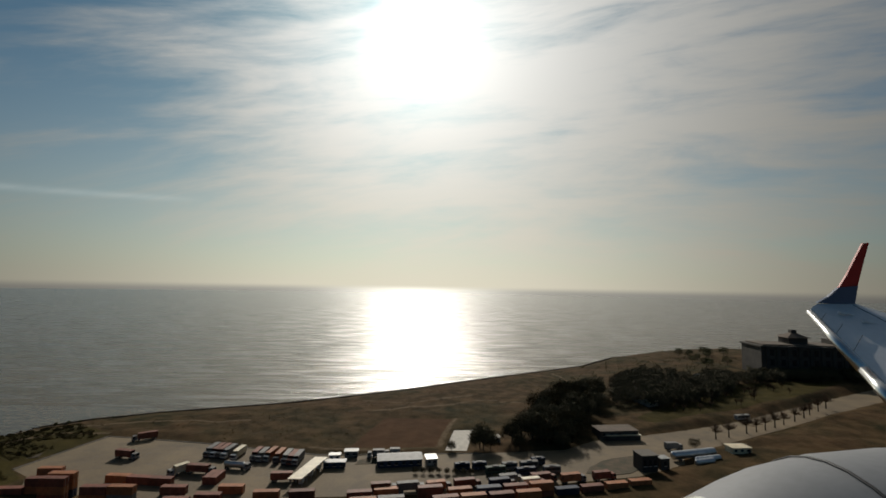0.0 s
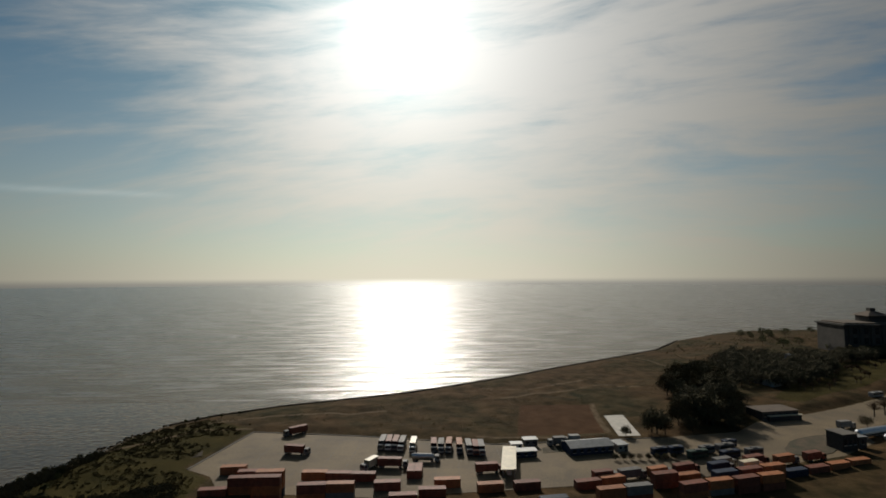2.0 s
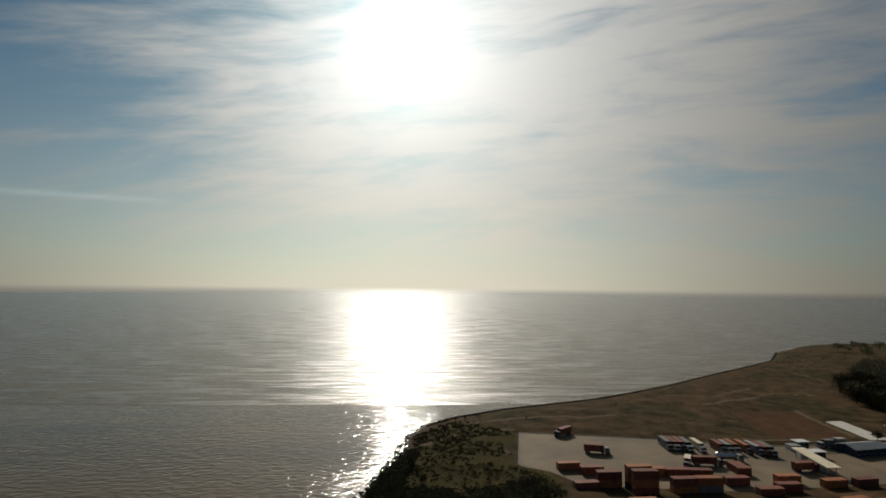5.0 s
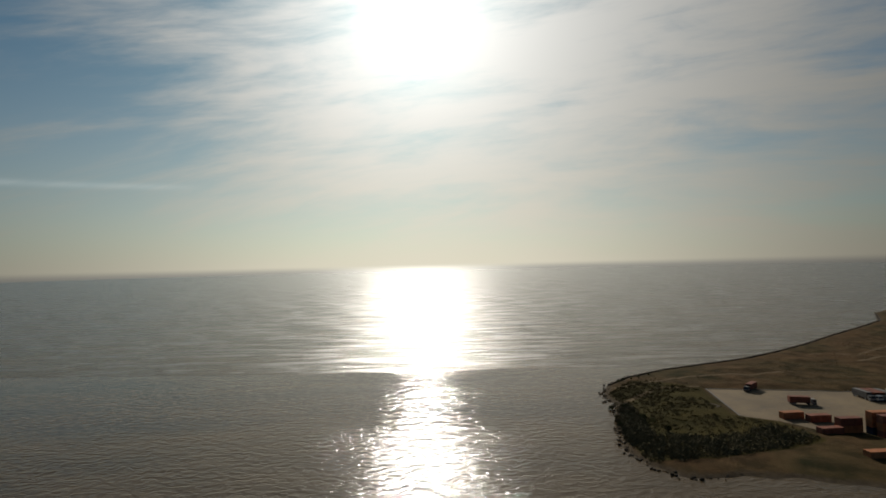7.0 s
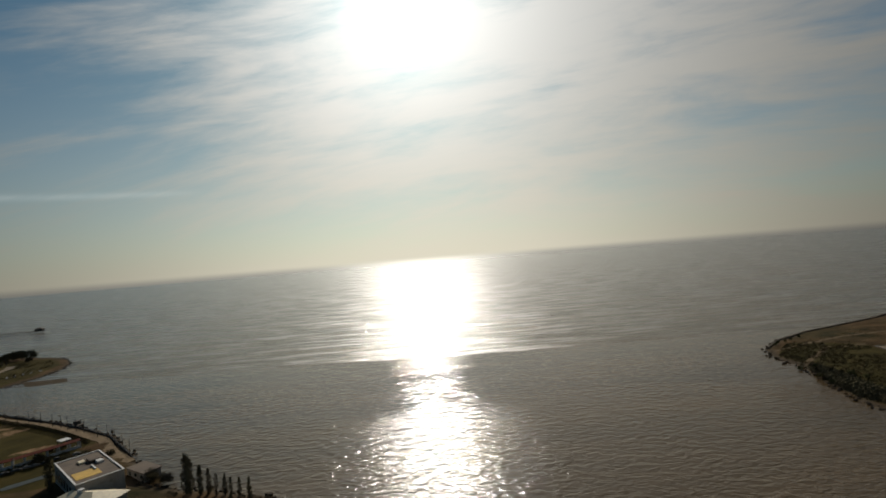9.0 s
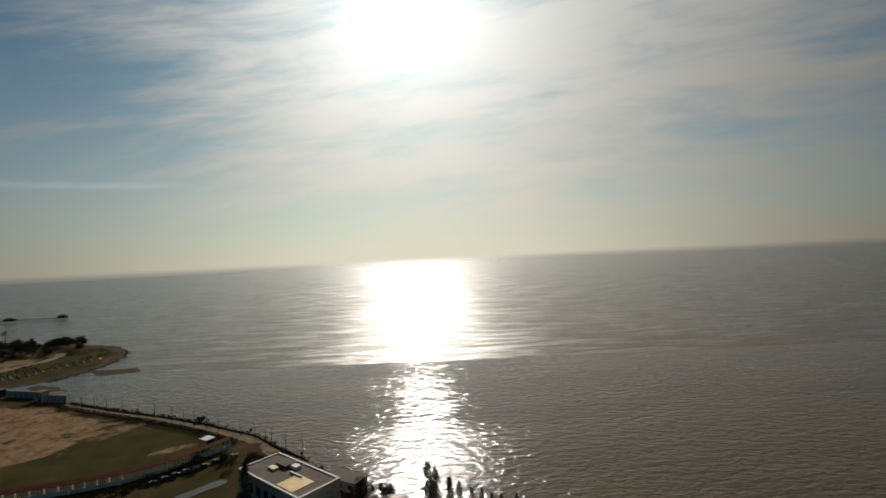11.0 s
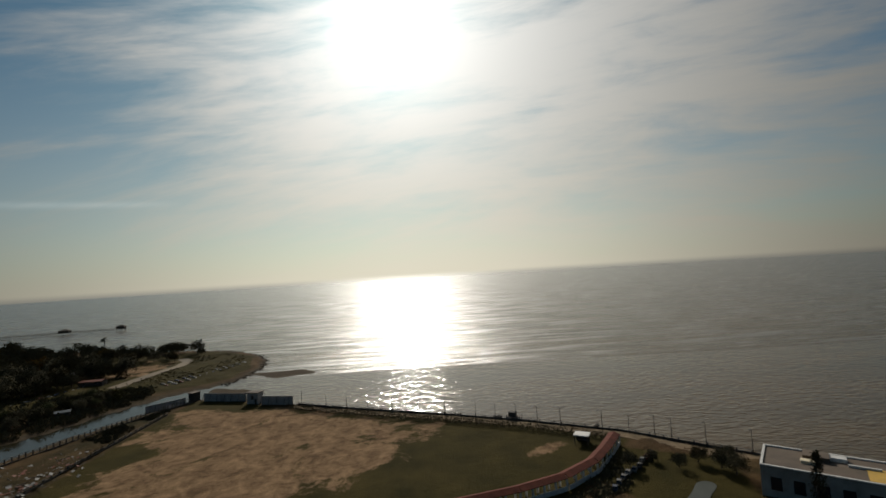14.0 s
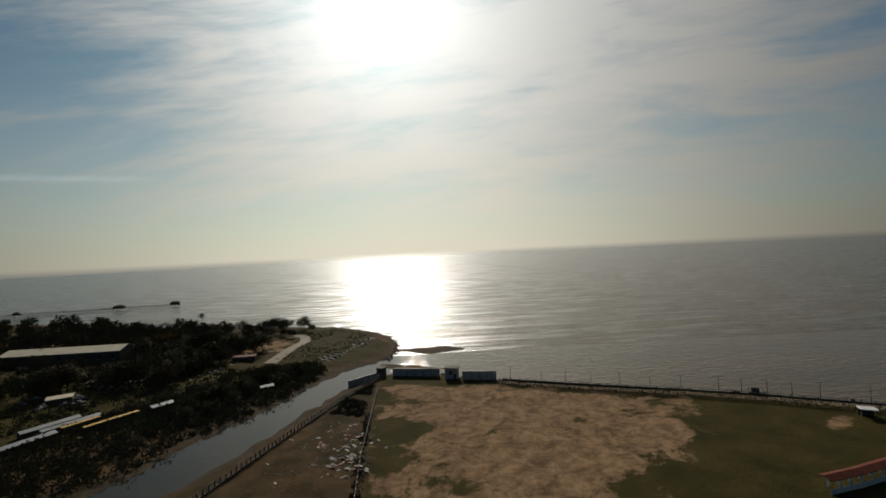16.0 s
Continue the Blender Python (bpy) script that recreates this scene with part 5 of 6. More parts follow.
SEA_WALL = [(-598, 233.5), (-570, 218.5), (-543, 203), (-520, 188), (-494, 172.5), (-481, 160), (-470, 149)]
rail_fence("river_railing", SEA_WALL, 3.0, 1.0, "dark low wall and railing along the river", "dark", "dark", wall=0.55)
HEDGE = [(-600, 226.5), (-571, 210.5), (-544, 195.5), (-521, 180.5), (-497, 166)]
hs, hr = Solid(), random.Random(8)
for (x0, y0), (x1, y1) in zip(HEDGE, HEDGE[1:]):
    m = int(math.hypot(x1 - x0, y1 - y0) / 0.35)
    for k in range(m):
        for j in range(14):
            hs.leaf((x0 + (x1 - x0) * k / m + hr.gauss(0, .3), y0 + (y1 - y0) * k / m + hr.gauss(0, .3), hr.uniform(0.0, 1.7)), 0.22, hr)
single("hedge", hs, "leaf", "dark clipped hedge along the edge of the playing field", "hedge")


def street_lamp(x, y, h, turn, arms=1):
    e = thing("street_lamp", P(x, y, 0.1, turn), "thin dark lamp post on the promenade", "street lamp", "promenade lamps")
    part("pole", kept(f"lamp_pole_{h}", lambda: Solid().tube((0, 0, 0), (0, 0, h), 0.11, 0.06, 6), "dark"), "dark", e)
    for k in range(arms):
        a = part("arm", kept("lamp_arm", lambda: Solid().tube((0, 0, 0), (0.8, 0, 0.15), 0.04, 0.03, 5), "dark"), "dark", e, at=P(0, 0, h - 0.1, 180 * k))
        part("lamp_head", kept("lamp_head", lambda: Solid().box(0.7, -0.12, 0.1, 1.25, 0.12, 0.2, 0.02), "dark"), "dark", a)


for i, (x, y, h) in enumerate(((-596, 229, 4.5), (-586, 223, 4), (-578, 219, 5), (-570, 214.5, 4), (-561, 210, 4.5), (-552, 205, 4), (-543, 200, 5.5), (-533, 193, 4.5), (-527, 189.5, 4), (-521, 185, 4.5), (-515, 182, 4), (-509, 178.5, 4.5),
                               (-499, 173, 6), (-493, 170, 4), (-488, 166, 6), (-485, 163, 6.5), (-479, 158, 4.5), (-472, 151, 6))):
    street_lamp(x, y, min(5.4, h * 1.25), 100 + i * 7, 1 + (i % 4 == 3))
# boarded gate walls at the creek mouth
for name, x0, y0, x1, y1, h, m in (("gate_pier", -640, 232, -637.5, 235, 3.4, "dark"), ("hoarding", -635, 234, -619, 238.5, 2.8, "hoard"), ("hoarding", -612, 233.6, -599.5, 233.8, 3.0, "hoard"), ("gate_hut", -617.5, 235, -613, 238, 3.8, "hoard"), ("hoarding", -645.5, 207, -639.5, 229, 1.9, "hoard")):
    if name in ("hoarding",):
        (x0, y0), (x1, y1) = sited([(x0, y0), (x1, y1)])
        L = math.hypot(x1 - x0, y1 - y0)
        e = thing(name, P(x0, y0, 0, math.degrees(math.atan2(y1 - y0, x1 - x0))), "blue-grey boarded wall by the creek mouth", "hoarding", "hoardings", plan=False)
        nb = int(L / 1.0)
        for k in range(nb):
            part("board", kept(f"board_{h}_{m}", lambda: Solid().box(0.02, -0.06, -0.4, 0.98, 0.06, h), m), m, e, at=P(k * 1.0, 0, 0))
        part("top_rail", Solid().box(0, -0.12, h, nb, 0.12, h + 0.15), "dark", e)
        for k in range(0, nb + 1, 3):
            part("brace", kept(f"brace_{h}", lambda: Solid().tube((0, -1.2, 0), (0, -0.06, h * 0.85), 0.08, 0.08, 4), "dark"), "dark", e, at=P(k, 0, 0))
    else:
        block(name, x0, y0, x1, y1, h, m, "brown_roof", "dark pier of the closed gate" if name == "gate_pier" else "tall grey gate hut between boarded walls", "gatehouse", bays=0 if name == "gate_pier" else 1)
CREEK = [(-657, 108), (-652, 132), (-647.5, 154), (-644, 176), (-641, 202), (-638, 230)]
rail_fence("creek_fence", CREEK, 1.6, 1.9, "concrete panel fence with two rails along the creek", "wood", "wood", (0.6, 0.95), wall=0.7)
scrub("fence_scrub", [[(-634, 168), (-636, 188), (-638, 212), (-641, 212), (-643, 186), (-643, 168)], [(-625, 112), (-629, 140), (-632.5, 172), (-635, 172), (-631, 140), (-628, 112)]], 230, 0.75, "leaf", "dark scrub along the fence", 9)


def debris():
    """Scrap heap: boards, drums and sheets, one heap too tangled to count."""
    rnd = random.Random(21)
    for name, mat, count in (("scrap_sheets", "pale", 150), ("scrap_timber", "wood", 170), ("scrap_rusty", "red", 80), ("scrap_rubble", "rock", 120)):
        s = Solid()
        for k in range(count):
            g = rnd.choice(((-639.5, 129), (-639, 143), (-634, 148), (-632, 137), (-637, 156), (-636, 134)))
            x, y, z = rnd.gauss(g[0], 2.6), rnd.gauss(g[1], 3.2), rnd.uniform(0.05, 0.5)
            a = rnd.uniform(0, 6.28)
            d = Vector((math.cos(a), math.sin(a), rnd.uniform(-.15, .25)))
            if mat == "wood":
                s.tube((x, y, z), Vector((x, y, z)) + d * rnd.uniform(1, 2.8), 0.07, 0.07, 4)
            elif mat == "rock":
                r = rnd.uniform(0.12, 0.36)
                s.box(x - r, y - r, -0.1, x + r, y + r * .8, r, r * 0.25)
            else:
                n = Vector((-d.y, d.x, rnd.uniform(-.3, .3))) * rnd.uniform(0.2, 0.5)
                p, q = Vector((x, y, z + .1)), Vector((x, y, z + .1)) + d * rnd.uniform(0.4, 1.1)
                s.add([p - n, q - n, q + n, p + n, p - n - Vector((0, 0, .05)), q - n - Vector((0, 0, .05)), q + n - Vector((0, 0, .05)), p + n - Vector((0, 0, .05))],
                      [(0, 1, 2, 3), (7, 6, 5, 4), (0, 4, 5, 1), (1, 5, 6, 2), (2, 6, 7, 3), (3, 7, 4, 0)])
        single(name, s, mat, "tangled heap of scrap by the creek fence", "scrap heap", kind="stuff")


debris()
rail_fence("turf_fence", [(-626.5, 112), (-630, 140), (-633.5, 178), (-636.5, 206)], 2.4, 1.1, "low dark board fence along the edge of the turf", "dark", "wood", wall=0.7)


def landing_stage():
    e = thing("landing_stage", P(-523, 192, -0.3, -32), "small derelict timber landing stage on dark piles", "landing stage")
    for k in range(7):
        part("plank", kept("stage_plank", lambda: Solid().box(-0.28, -1.3, 0.9, 0.28, 1.3, 1.02), "wood"), "wood", e, at=P(k * 0.62, 0, 0))
    for x in (0, 1.9, 3.7):
        for y in (-1.1, 1.1):
            part("pile", kept("stage_pile", lambda: Solid().tube((0, 0, -1.5), (0, 0, 1.5), 0.13, 0.12, 6), "dark"), "dark", e, at=P(x, y, 0))
    part("hut", Solid().box(0.4, -0.9, 1.02, 2.4, 0.9, 2.3, 0.04), "old_stone", e)


landing_stage()


def field_hut():
    e = thing("dugout_shelter", P(-506, 166, 0.05, -28), "small white-roofed shelter at the edge of the lawn", "shelter")
    part("roof", Solid().box(-1.8, -1.5, 2.0, 1.8, 1.5, 2.2, 0.04), "white", e)
    for sx in (-1.5, 1.5):
        for sy in (-1.2, 1.2):
            part("post", kept("hut_post", lambda: Solid().box(-0.08, -0.08, 0, 0.08, 0.08, 2.0), "wood"), "wood", e, at=P(sx, sy, 0))
    part("back_wall", Solid().box(-1.5, 1.12, 0, 1.5, 1.24, 2.0), "old_stone", e)
    part("bench", Solid().box(-1.3, 0.5, 0.4, 1.3, 0.95, 0.5), "wood", e)


field_hut()


def arcade(pts):
    """A tiled pergola walk with white columns, bay by bay."""
    e = thing("arcade", Matrix(), "long covered walk with a red tiled roof and white columns", "arcade", plan=False)
    pts = sited(pts)
    z = 2.3
    for (x0, y0), (x1, y1) in zip(pts, pts[1:]):
        d = math.hypot(x1 - x0, y1 - y0)
        m = max(1, round(d / 2.6))
        turn = math.degrees(math.atan2(y1 - y0, x1 - x0))
        for k in range(m):
            f = k / m
            bx, by = x0 + (x1 - x0) * f, y0 + (y1 - y0) * f
            part("roof_bay", kept(f"roof_bay_{round(d / m, 2)}", lambda: Solid().gable(0, -1.35, d / m, 1.35, z, 0.5, 0.0), "tile"), "tile", e, at=P(bx, by, 0.05, turn))
            for s in (-1.1, 1.1):
                part("column", kept("arcade_column", lambda: Solid().box(-0.16, -0.16, -0.2, 0.16, 0.16, z), "white"), "white", e,
                     at=P(bx, by, 0.05, turn) @ P(0.2, s))
        part("back_wall", Solid().box(0, 1.12, -0.2, d, 1.22, 0.9), "white", e, at=P(x0, y0, 0.05, turn))


arcade([(-498.5, 164), (-503, 156), (-508, 148.5), (-516, 142), (-526, 138), (-538, 135), (-546, 133.5)])


def club_house():
    e = thing("club_house", P(-468.5, 128, 0.0, -41), "flat-roofed club house with white parapet and brown roof", "building")
    W, D, H = 24.0, 10.5, 5.2
    for a, b, c, f in ((-W / 2, -D / 2, W / 2, -D / 2 + .3), (-W / 2, D / 2 - .3, W / 2, D / 2), (-W / 2, -D / 2 + .3, -W / 2 + .3, D / 2 - .3), (W / 2 - .3, -D / 2 + .3, W / 2, D / 2 - .3)):
        part("wall", Solid().box(a, b, -0.6, c, f, H), "wall", e)
        part("parapet", Solid().box(a - .05, b - .05, H + 0.12, c + .05, f + .05, H + 0.36), "white", e)
    part("roof", Solid().box(-W / 2, -D / 2, H, W / 2, D / 2, H + 0.12), "brown_roof", e)
    part("roof_patch", Solid().box(2.5, -4.3, H + .13, 8.5, 1.2, H + .2), "yellow", e, "pale yellow roof covering")
    part("roof_patch", Solid().box(-6.0, 0.8, H + .13, -2.2, 3.9, H + .9), "brown_roof", e)
    part("skylight", Solid().box(-2.4, 2.0, H + .13, 0.2, 3.6, H + .75, 0.05), "white", e)
    part("skylight", Solid().box(-6.3, -1.2, H + .13, -3.8, 0.2, H + .6, 0.05), "cream", e)
    part("duct", Solid().box(0.2, 0.5, H + .13, 4.4, 0.9, H + .5), "white", e)
    for k in range(7):
        part("window", Solid().box(-0.8, -0.05, 1.4, 0.8, 0.05, 3.6), "glass", e, at=P(-W / 2 + 2.2 + k * 3.2, -D / 2 - 0.02, 0))


club_house()


def hip_hall():
    e = thing("boat_hall", P(-459.5, 113.5, 0.0, -10), "hall with a pale hipped sheet roof by the beach", "building")
    part("wall", Solid().box(-8, -5, -0.6, 8, 5, 2.4), "wall", e)
    part("roof", Solid().add([(-8.6, -5.6, 2.4), (8.6, -5.6, 2.4), (8.6, 5.6, 2.4), (-8.6, 5.6, 2.4), (-3.5, 0, 4.6), (3.5, 0, 4.6)], [(0, 1, 5, 4), (1, 2, 5), (2, 3, 4, 5), (3, 0, 4), (3, 2, 1, 0)]), "cream", e)
    part("vent", Solid().box(-0.6, -0.6, 4.4, 0.6, 0.6, 5.2, 0.05), "white", e)


hip_hall()
block("changing_room", -461, 131.5, -452, 136, 2.6, "wall", "brown_roof", "low beach hut with a brown roof and deck", "hut", bays=3, turn=-30)
single("swimming_pool", Solid().prism([(-491.5 + 6.2 * math.cos(a) * 0.62 - 2.6 * math.sin(a) * 0.78 * (1 + 0.35 * math.cos(2 * a)), 134.5 + 6.2 * math.cos(a) * 0.78 + 2.6 * math.sin(a) * 0.62 * (1 + 0.35 * math.cos(2 * a))) for a in [k * math.pi / 18 for k in range(36)]], -0.2, 0.12), "poolwater", "kidney-shaped pool reflecting the sky", "pool", kind="structure")
for i, (x, y) in enumerate(((-436, 119.5), (-434.5, 118.5), (-431.5, 118), (-429.5, 118.5), (-427, 117.5), (-425, 118), (-423, 117), (-421, 117.5), (-418, 116.5))):
    tree(x, y, (9.8, 9.2, 7.2, 6.2, 5.5, 5.2, 4.6, 4.4, 4.8)[i], "poplar", "slim dark poplar on the shore", "shore poplars", i)
tree(-476.5, 124, 9.5, "poplar", "dark pointed cypress beside the club house", "cypresses", 2)
for i, (x, y, h) in enumerate(((-500, 149, 3.4), (-490, 147, 3.0), (-485, 149, 3.4), (-504, 158, 2.2), (-482, 145, 4), (-494, 152, 2.4), (-481, 141, 4.4), (-478, 150, 2.6), (-453, 131, 3.6), (-450, 128, 3.2), (-446, 127, 3.6))):
    tree(x, y, h, "leaf", "round dark garden tree on the lawn", "garden trees", i)
scrub("garden_scrub", [[(-500, 161), (-508, 148), (-516, 138), (-530, 131), (-512, 128), (-502, 140)]], 190, 1.0, "leaf", "dark shrubbery beside the covered walk", 12)
scrub("beach_scrub", [[(-448, 128), (-437, 122), (-418, 118), (-404, 113), (-420, 110), (-440, 118)]], 150, 0.9, "leaf", "dark scrub behind the beach", 13)
for i in range(9):
    x = -498 - 1.7 * i
    car(x + 5.2, 153 + (x + 500) * 1.15 + R.uniform(-.5, .5), R.uniform(50, 70), R.choice(("pale", "grey", "blue", "dark", "red")), "cars by the covered walk")

# ---- park, boat yard and pier beyond the creek ----
for i in range(13):
    f = i / 12
    car(-665 + 15 * f + R.uniform(-.4, .4), 262 + 66 * f, 10 + R.uniform(-6, 6), R.choice(("pale", "pale", "grey", "blue")), "cars along the creek mouth")
    car(-661.5 + 15 * f + R.uniform(-.4, .4), 259 + 66 * f, 10 + R.uniform(-6, 6), R.choice(("pale", "grey", "pale", "red")), "cars along the creek mouth")
for i in range(16):
    f = i / 15
    car(-701 + R.uniform(-1.2, 1.2) + 2 * f, 207 + 60 * f, 80 + R.uniform(-12, 12), R.choice(("pale", "grey", "pale", "red", "blue")), "cars in the boat yard lane")
block("boat_shed", -826, 290, -771, 304, 5.4, "old_stone", "cream", "long dark shed with a pale sheet roof", "shed", rise=2.0, turn=-1, bays=9)
for x, y, w, d, t, m, lab in ((-711, 144, 13, 2.8, 66, "zinc", "long grey sheet-roofed shelter"), (-714.5, 158, 14, 2.6, 62, "zinc", "long pale flat shed roof in the yard"), (-708.5, 157, 14, 1.6, 62, "zinc", "long pale flat shed roof in the yard"),
                              (-705.5, 156.5, 9, 0.9, 62, "yellow", "yellow striped awning over the yard stalls"), (-699.5, 155, 8, 0.9, 62, "yellow", "yellow striped awning over the yard stalls"), (-696, 161, 6, 0.9, 62, "yellow", "yellow striped awning over the yard stalls"),
                              (-690, 168, 6, 2.4, 60, "zinc", "grey tin shelter beside the lane"), (-736, 198, 7, 5, 20, "cream", "pale canvas marquee roof"), (-667, 191, 4, 2.0, 55, "zinc", "grey sheet-roofed shelter by the creek bank"),
                              (-699, 260, 10, 4, 15, "red", "low red roof beside the lane"), (-745, 262, 8, 3.5, 10, "cream", "cream low shed behind the yard"), (-730, 300, 12, 6, 12, "zinc", "grey roof among the trees"), (-842, 350, 22, 6, 5, "cream", "pale roof far behind the trees")):
    block("yard_shelter", x - w / 2, y - d / 2, x + w / 2, y + d / 2, 1.5, "old_stone", m, lab, "shelter", rise=0.5 if m != "yellow" else 0, turn=t, bays=2)
lorry(-757, 241, 175, "grey", "pale", 5, "tank")
lorry(-752, 247, 178, "pale", "pale", 4)
for i in range(7):
    car(-752 + i * 1.9, 253.5 + R.uniform(-.3, .3), 80, R.choice(("pale", "grey")), "cars behind the yard")


def hull(x, y, turn, L, mat):
    e = thing("boat", P(x, y, 0.3, turn), "small laid-up boat on the yard ground", "boat", "laid-up boats")
    sec = [(-0.5, 0.5), (-0.3, 0.5), (0.1, 0.47), (0.35, 0.28), (0.5, 0.02)]
    v = []
    for f, w in sec:
        v += [(f * L, -w * L * .32, 0.9), (f * L, -w * L * .2, 0.15), (f * L, w * L * .2, 0.15), (f * L, w * L * .32, 0.9)]
    fs = [(0, 1, 2, 3)]
    for k in range(4):
        a = 4 * k
        fs += [(a, a + 4, a + 5, a + 1), (a + 1, a + 5, a + 6, a + 2), (a + 2, a + 6, a + 7, a + 3), (a, a + 3, a + 7, a + 4)]
    part("hull", Solid().add(v, fs), mat, e)
    part("cabin", Solid().box(-L * .2, -L * .09, 0.85, L * .12, L * .09, 1.5, 0.05), "pale", e)


for i in range(26):
    hull(R.uniform(-765, -712), R.uniform(185, 240), R.uniform(0, 360), R.uniform(2.6, 4.5), R.choice(("pale", "grey", "blue", "pale", "red")))


def pier():
    e = thing("fishing_pier", Matrix(), "long timber fishing pier on piles with pavilions", "pier", plan=False)
    a, b = Vector((-865.9, 567.4, 0)), Vector((-1100, 523, 0))
    d = (b - a).normalized()
    n = Vector((-d.y, d.x, 0))
    L = (b - a).length
    part("deck", Solid().add([a - n * 1.6 + Vector((0, 0, 1.6)), a + n * 1.6 + Vector((0, 0, 1.6)), b + n * 1.6 + Vector((0, 0, 1.6)), b - n * 1.6 + Vector((0, 0, 1.6)),
                              a - n * 1.6 + Vector((0, 0, 1.9)), a + n * 1.6 + Vector((0, 0, 1.9)), b + n * 1.6 + Vector((0, 0, 1.9)), b - n * 1.6 + Vector((0, 0, 1.9))],
                             [(0, 1, 2, 3), (7, 6, 5, 4), (0, 4, 5, 1), (1, 5, 6, 2), (2, 6, 7, 3), (3, 7, 4, 0)]), "wood", e)
    k = 0.0
    while k < L:
        for s in (-1.4, 1.4):
            p = a + d * k + n * s
            part("pile", kept("pile", lambda: Solid().tube((0, 0, -2.5), (0, 0, 1.6), 0.2, 0.2, 6), "wood"), "wood", e, at=P(p.x, p.y, 0))
        if k % 12 < 4:
            p = a + d * k + n * 1.5
            part("lamp", kept("pier_lamp", lambda: Solid().tube((0, 0, 1.9), (0, 0, 4.4), 0.1, 0.07, 5), "dark"), "dark", e, at=P(p.x, p.y, 0))
        k += 4.0
    for sgn in (-1, 1):
        r = Solid()
        for z in (2.3, 2.8):
            r.tube(a + n * 1.5 * sgn + Vector((0, 0, z)), b + n * 1.5 * sgn + Vector((0, 0, z)), 0.07, 0.07, 4)
        part("railing", r, "wood", e)
    for c, w, h in ((a + d * 4, 4.2, 2.6), (a + d * 58, 5.0, 2.4), (a + d * 150, 2.8, 1.6)):
        turn = math.degrees(math.atan2(d.y, d.x))
        q = part("pavilion", Solid().box(-w, -w * .55, 1.6, w, w * .55, 1.9 + h), "old_stone", e, at=P(c.x, c.y, 0, turn))
        part("pavilion_roof", Solid().add([(-w - .6, -w * .55 - .6, 1.9 + h), (w + .6, -w * .55 - .6, 1.9 + h), (w + .6, w * .55 + .6, 1.9 + h), (-w - .6, w * .55 + .6, 1.9 + h), (-w * .4, 0, 3.4 + h), (w * .4, 0, 3.4 + h)],
                                          [(0, 1, 5, 4), (1, 2, 5), (2, 3, 4, 5), (3, 0, 4), (3, 2, 1, 0)]), "brown_roof", q)


pier()
palm(-780, 404, 11.0)
for i, (x, y, h) in enumerate(((-719, 212, 10), (-711, 219, 8), (-716, 229, 10), (-708, 236, 8.5), (-714, 258, 9), (-706, 250, 6), (-722, 246, 9), (-730, 262, 8), (-738, 275, 8), (-726, 330, 8), (-722, 290, 8), (-728, 310, 8),
                               (-745, 300, 9), (-740, 320, 9), (-760, 320, 9), (-752, 357, 7), (-769, 344, 9), (-720, 345, 6), (-733, 352, 6), (-712, 348, 5), (-705, 340, 5), (-698, 362, 4.5), (-742, 378, 5), (-755, 380, 5))):
    tree(x, y, h, "leaf", "broad dark evergreen in the park", "park trees", i)
far, gold = [], []
for i in range(150):
    x = R.uniform(-1080, -755)
    y = 296 + (-760 - x) * 0.40 + R.uniform(5, 85)
    if inside_distance(PARK, np.array([x]), np.array([y]))[0] > 5:
        (gold if i % 23 == 0 else far).append((x, y, R.uniform(6, 11.5)))
far_wood("park_wood", far, "leaf", "broad dark trees massed in the riverside park", 43)
far_wood("park_wood_yellow", gold, "autumn", "a few yellowed trees in the park", 44)
for i in range(34):
    x = R.uniform(-860, -742)
    tree(x, 262 + (-770 - x) * .2 + R.uniform(-62, 2), R.uniform(5, 9), "leaf", "dark tree beside the boat shed", "yard trees", i)
for i in range(44):
    x, y = R.uniform(-765, -700), R.uniform(200, 300)
    if abs(x + 701) > 2.5 and not (-745 < x < -715 and 176 < y < 214):
        tree(x, y, R.uniform(6, 10), "leaf", "broad dark evergreen among the yards", "yard trees", i + 50)
yard = []
while len(yard) < 170:
    x, y = R.uniform(-860, -704), R.uniform(205, 395)
    lane = -699 - (y - 207) * 0.0
    if inside_distance(PARK, np.array([x]), np.array([y]))[0] > 8 and abs(x - lane) > 6 and not (-812 < x < -748 and 246 < y < 298) and not (-748 < x < -712 and y < 222) and not (-740 < x < -695 and 278 < y < 342):
        yard.append((x, y, R.uniform(5, 8.5)))
far_wood("yard_wood", yard, "leaf", "dark trees massed round the yards and sheds", 45)
LEFT_BANK = [(-676, 120), (-673, 142), (-667.5, 155), (-661.5, 171), (-658.5, 185), (-657.5, 212), (-658, 238), (-664, 250), (-680, 236), (-690, 205), (-702, 178), (-710, 158), (-718, 130), (-698, 110)]
scrub("creek_thicket", [LEFT_BANK], 1100, 1.9, "leaf", "thick dark bushes along the creek bank", 15, gaps=-0.8)
scrub("creek_thicket_olive", [LEFT_BANK], 130, 1.2, "olive", "olive bushes along the creek bank", 16)
scrub("yard_scrub", [[(-705, 170), (-690, 205), (-682, 240), (-700, 290), (-730, 330), (-770, 350), (-800, 300), (-770, 250), (-745, 180), (-725, 150)]], 850, 1.7, "leaf", "dark bushes between the yards", 18)
scrub("mouth_scrub", [[(-686, 260), (-665, 262), (-645, 310), (-655, 345), (-690, 374), (-700, 350), (-688, 320)]], 420, 0.5, "scrub", "low dry scrub on the spit", 17)
for i in range(40):
    a = R.random()
    p = Vector((-674, 138)).lerp(Vector((-657, 228)), a)
    tree(p.x - R.uniform(4, 15), p.y, R.uniform(2.6, 4.6), R.choice(("leaf", "leaf", "olive")), "bushy tree on the creek bank", "creek trees", i)


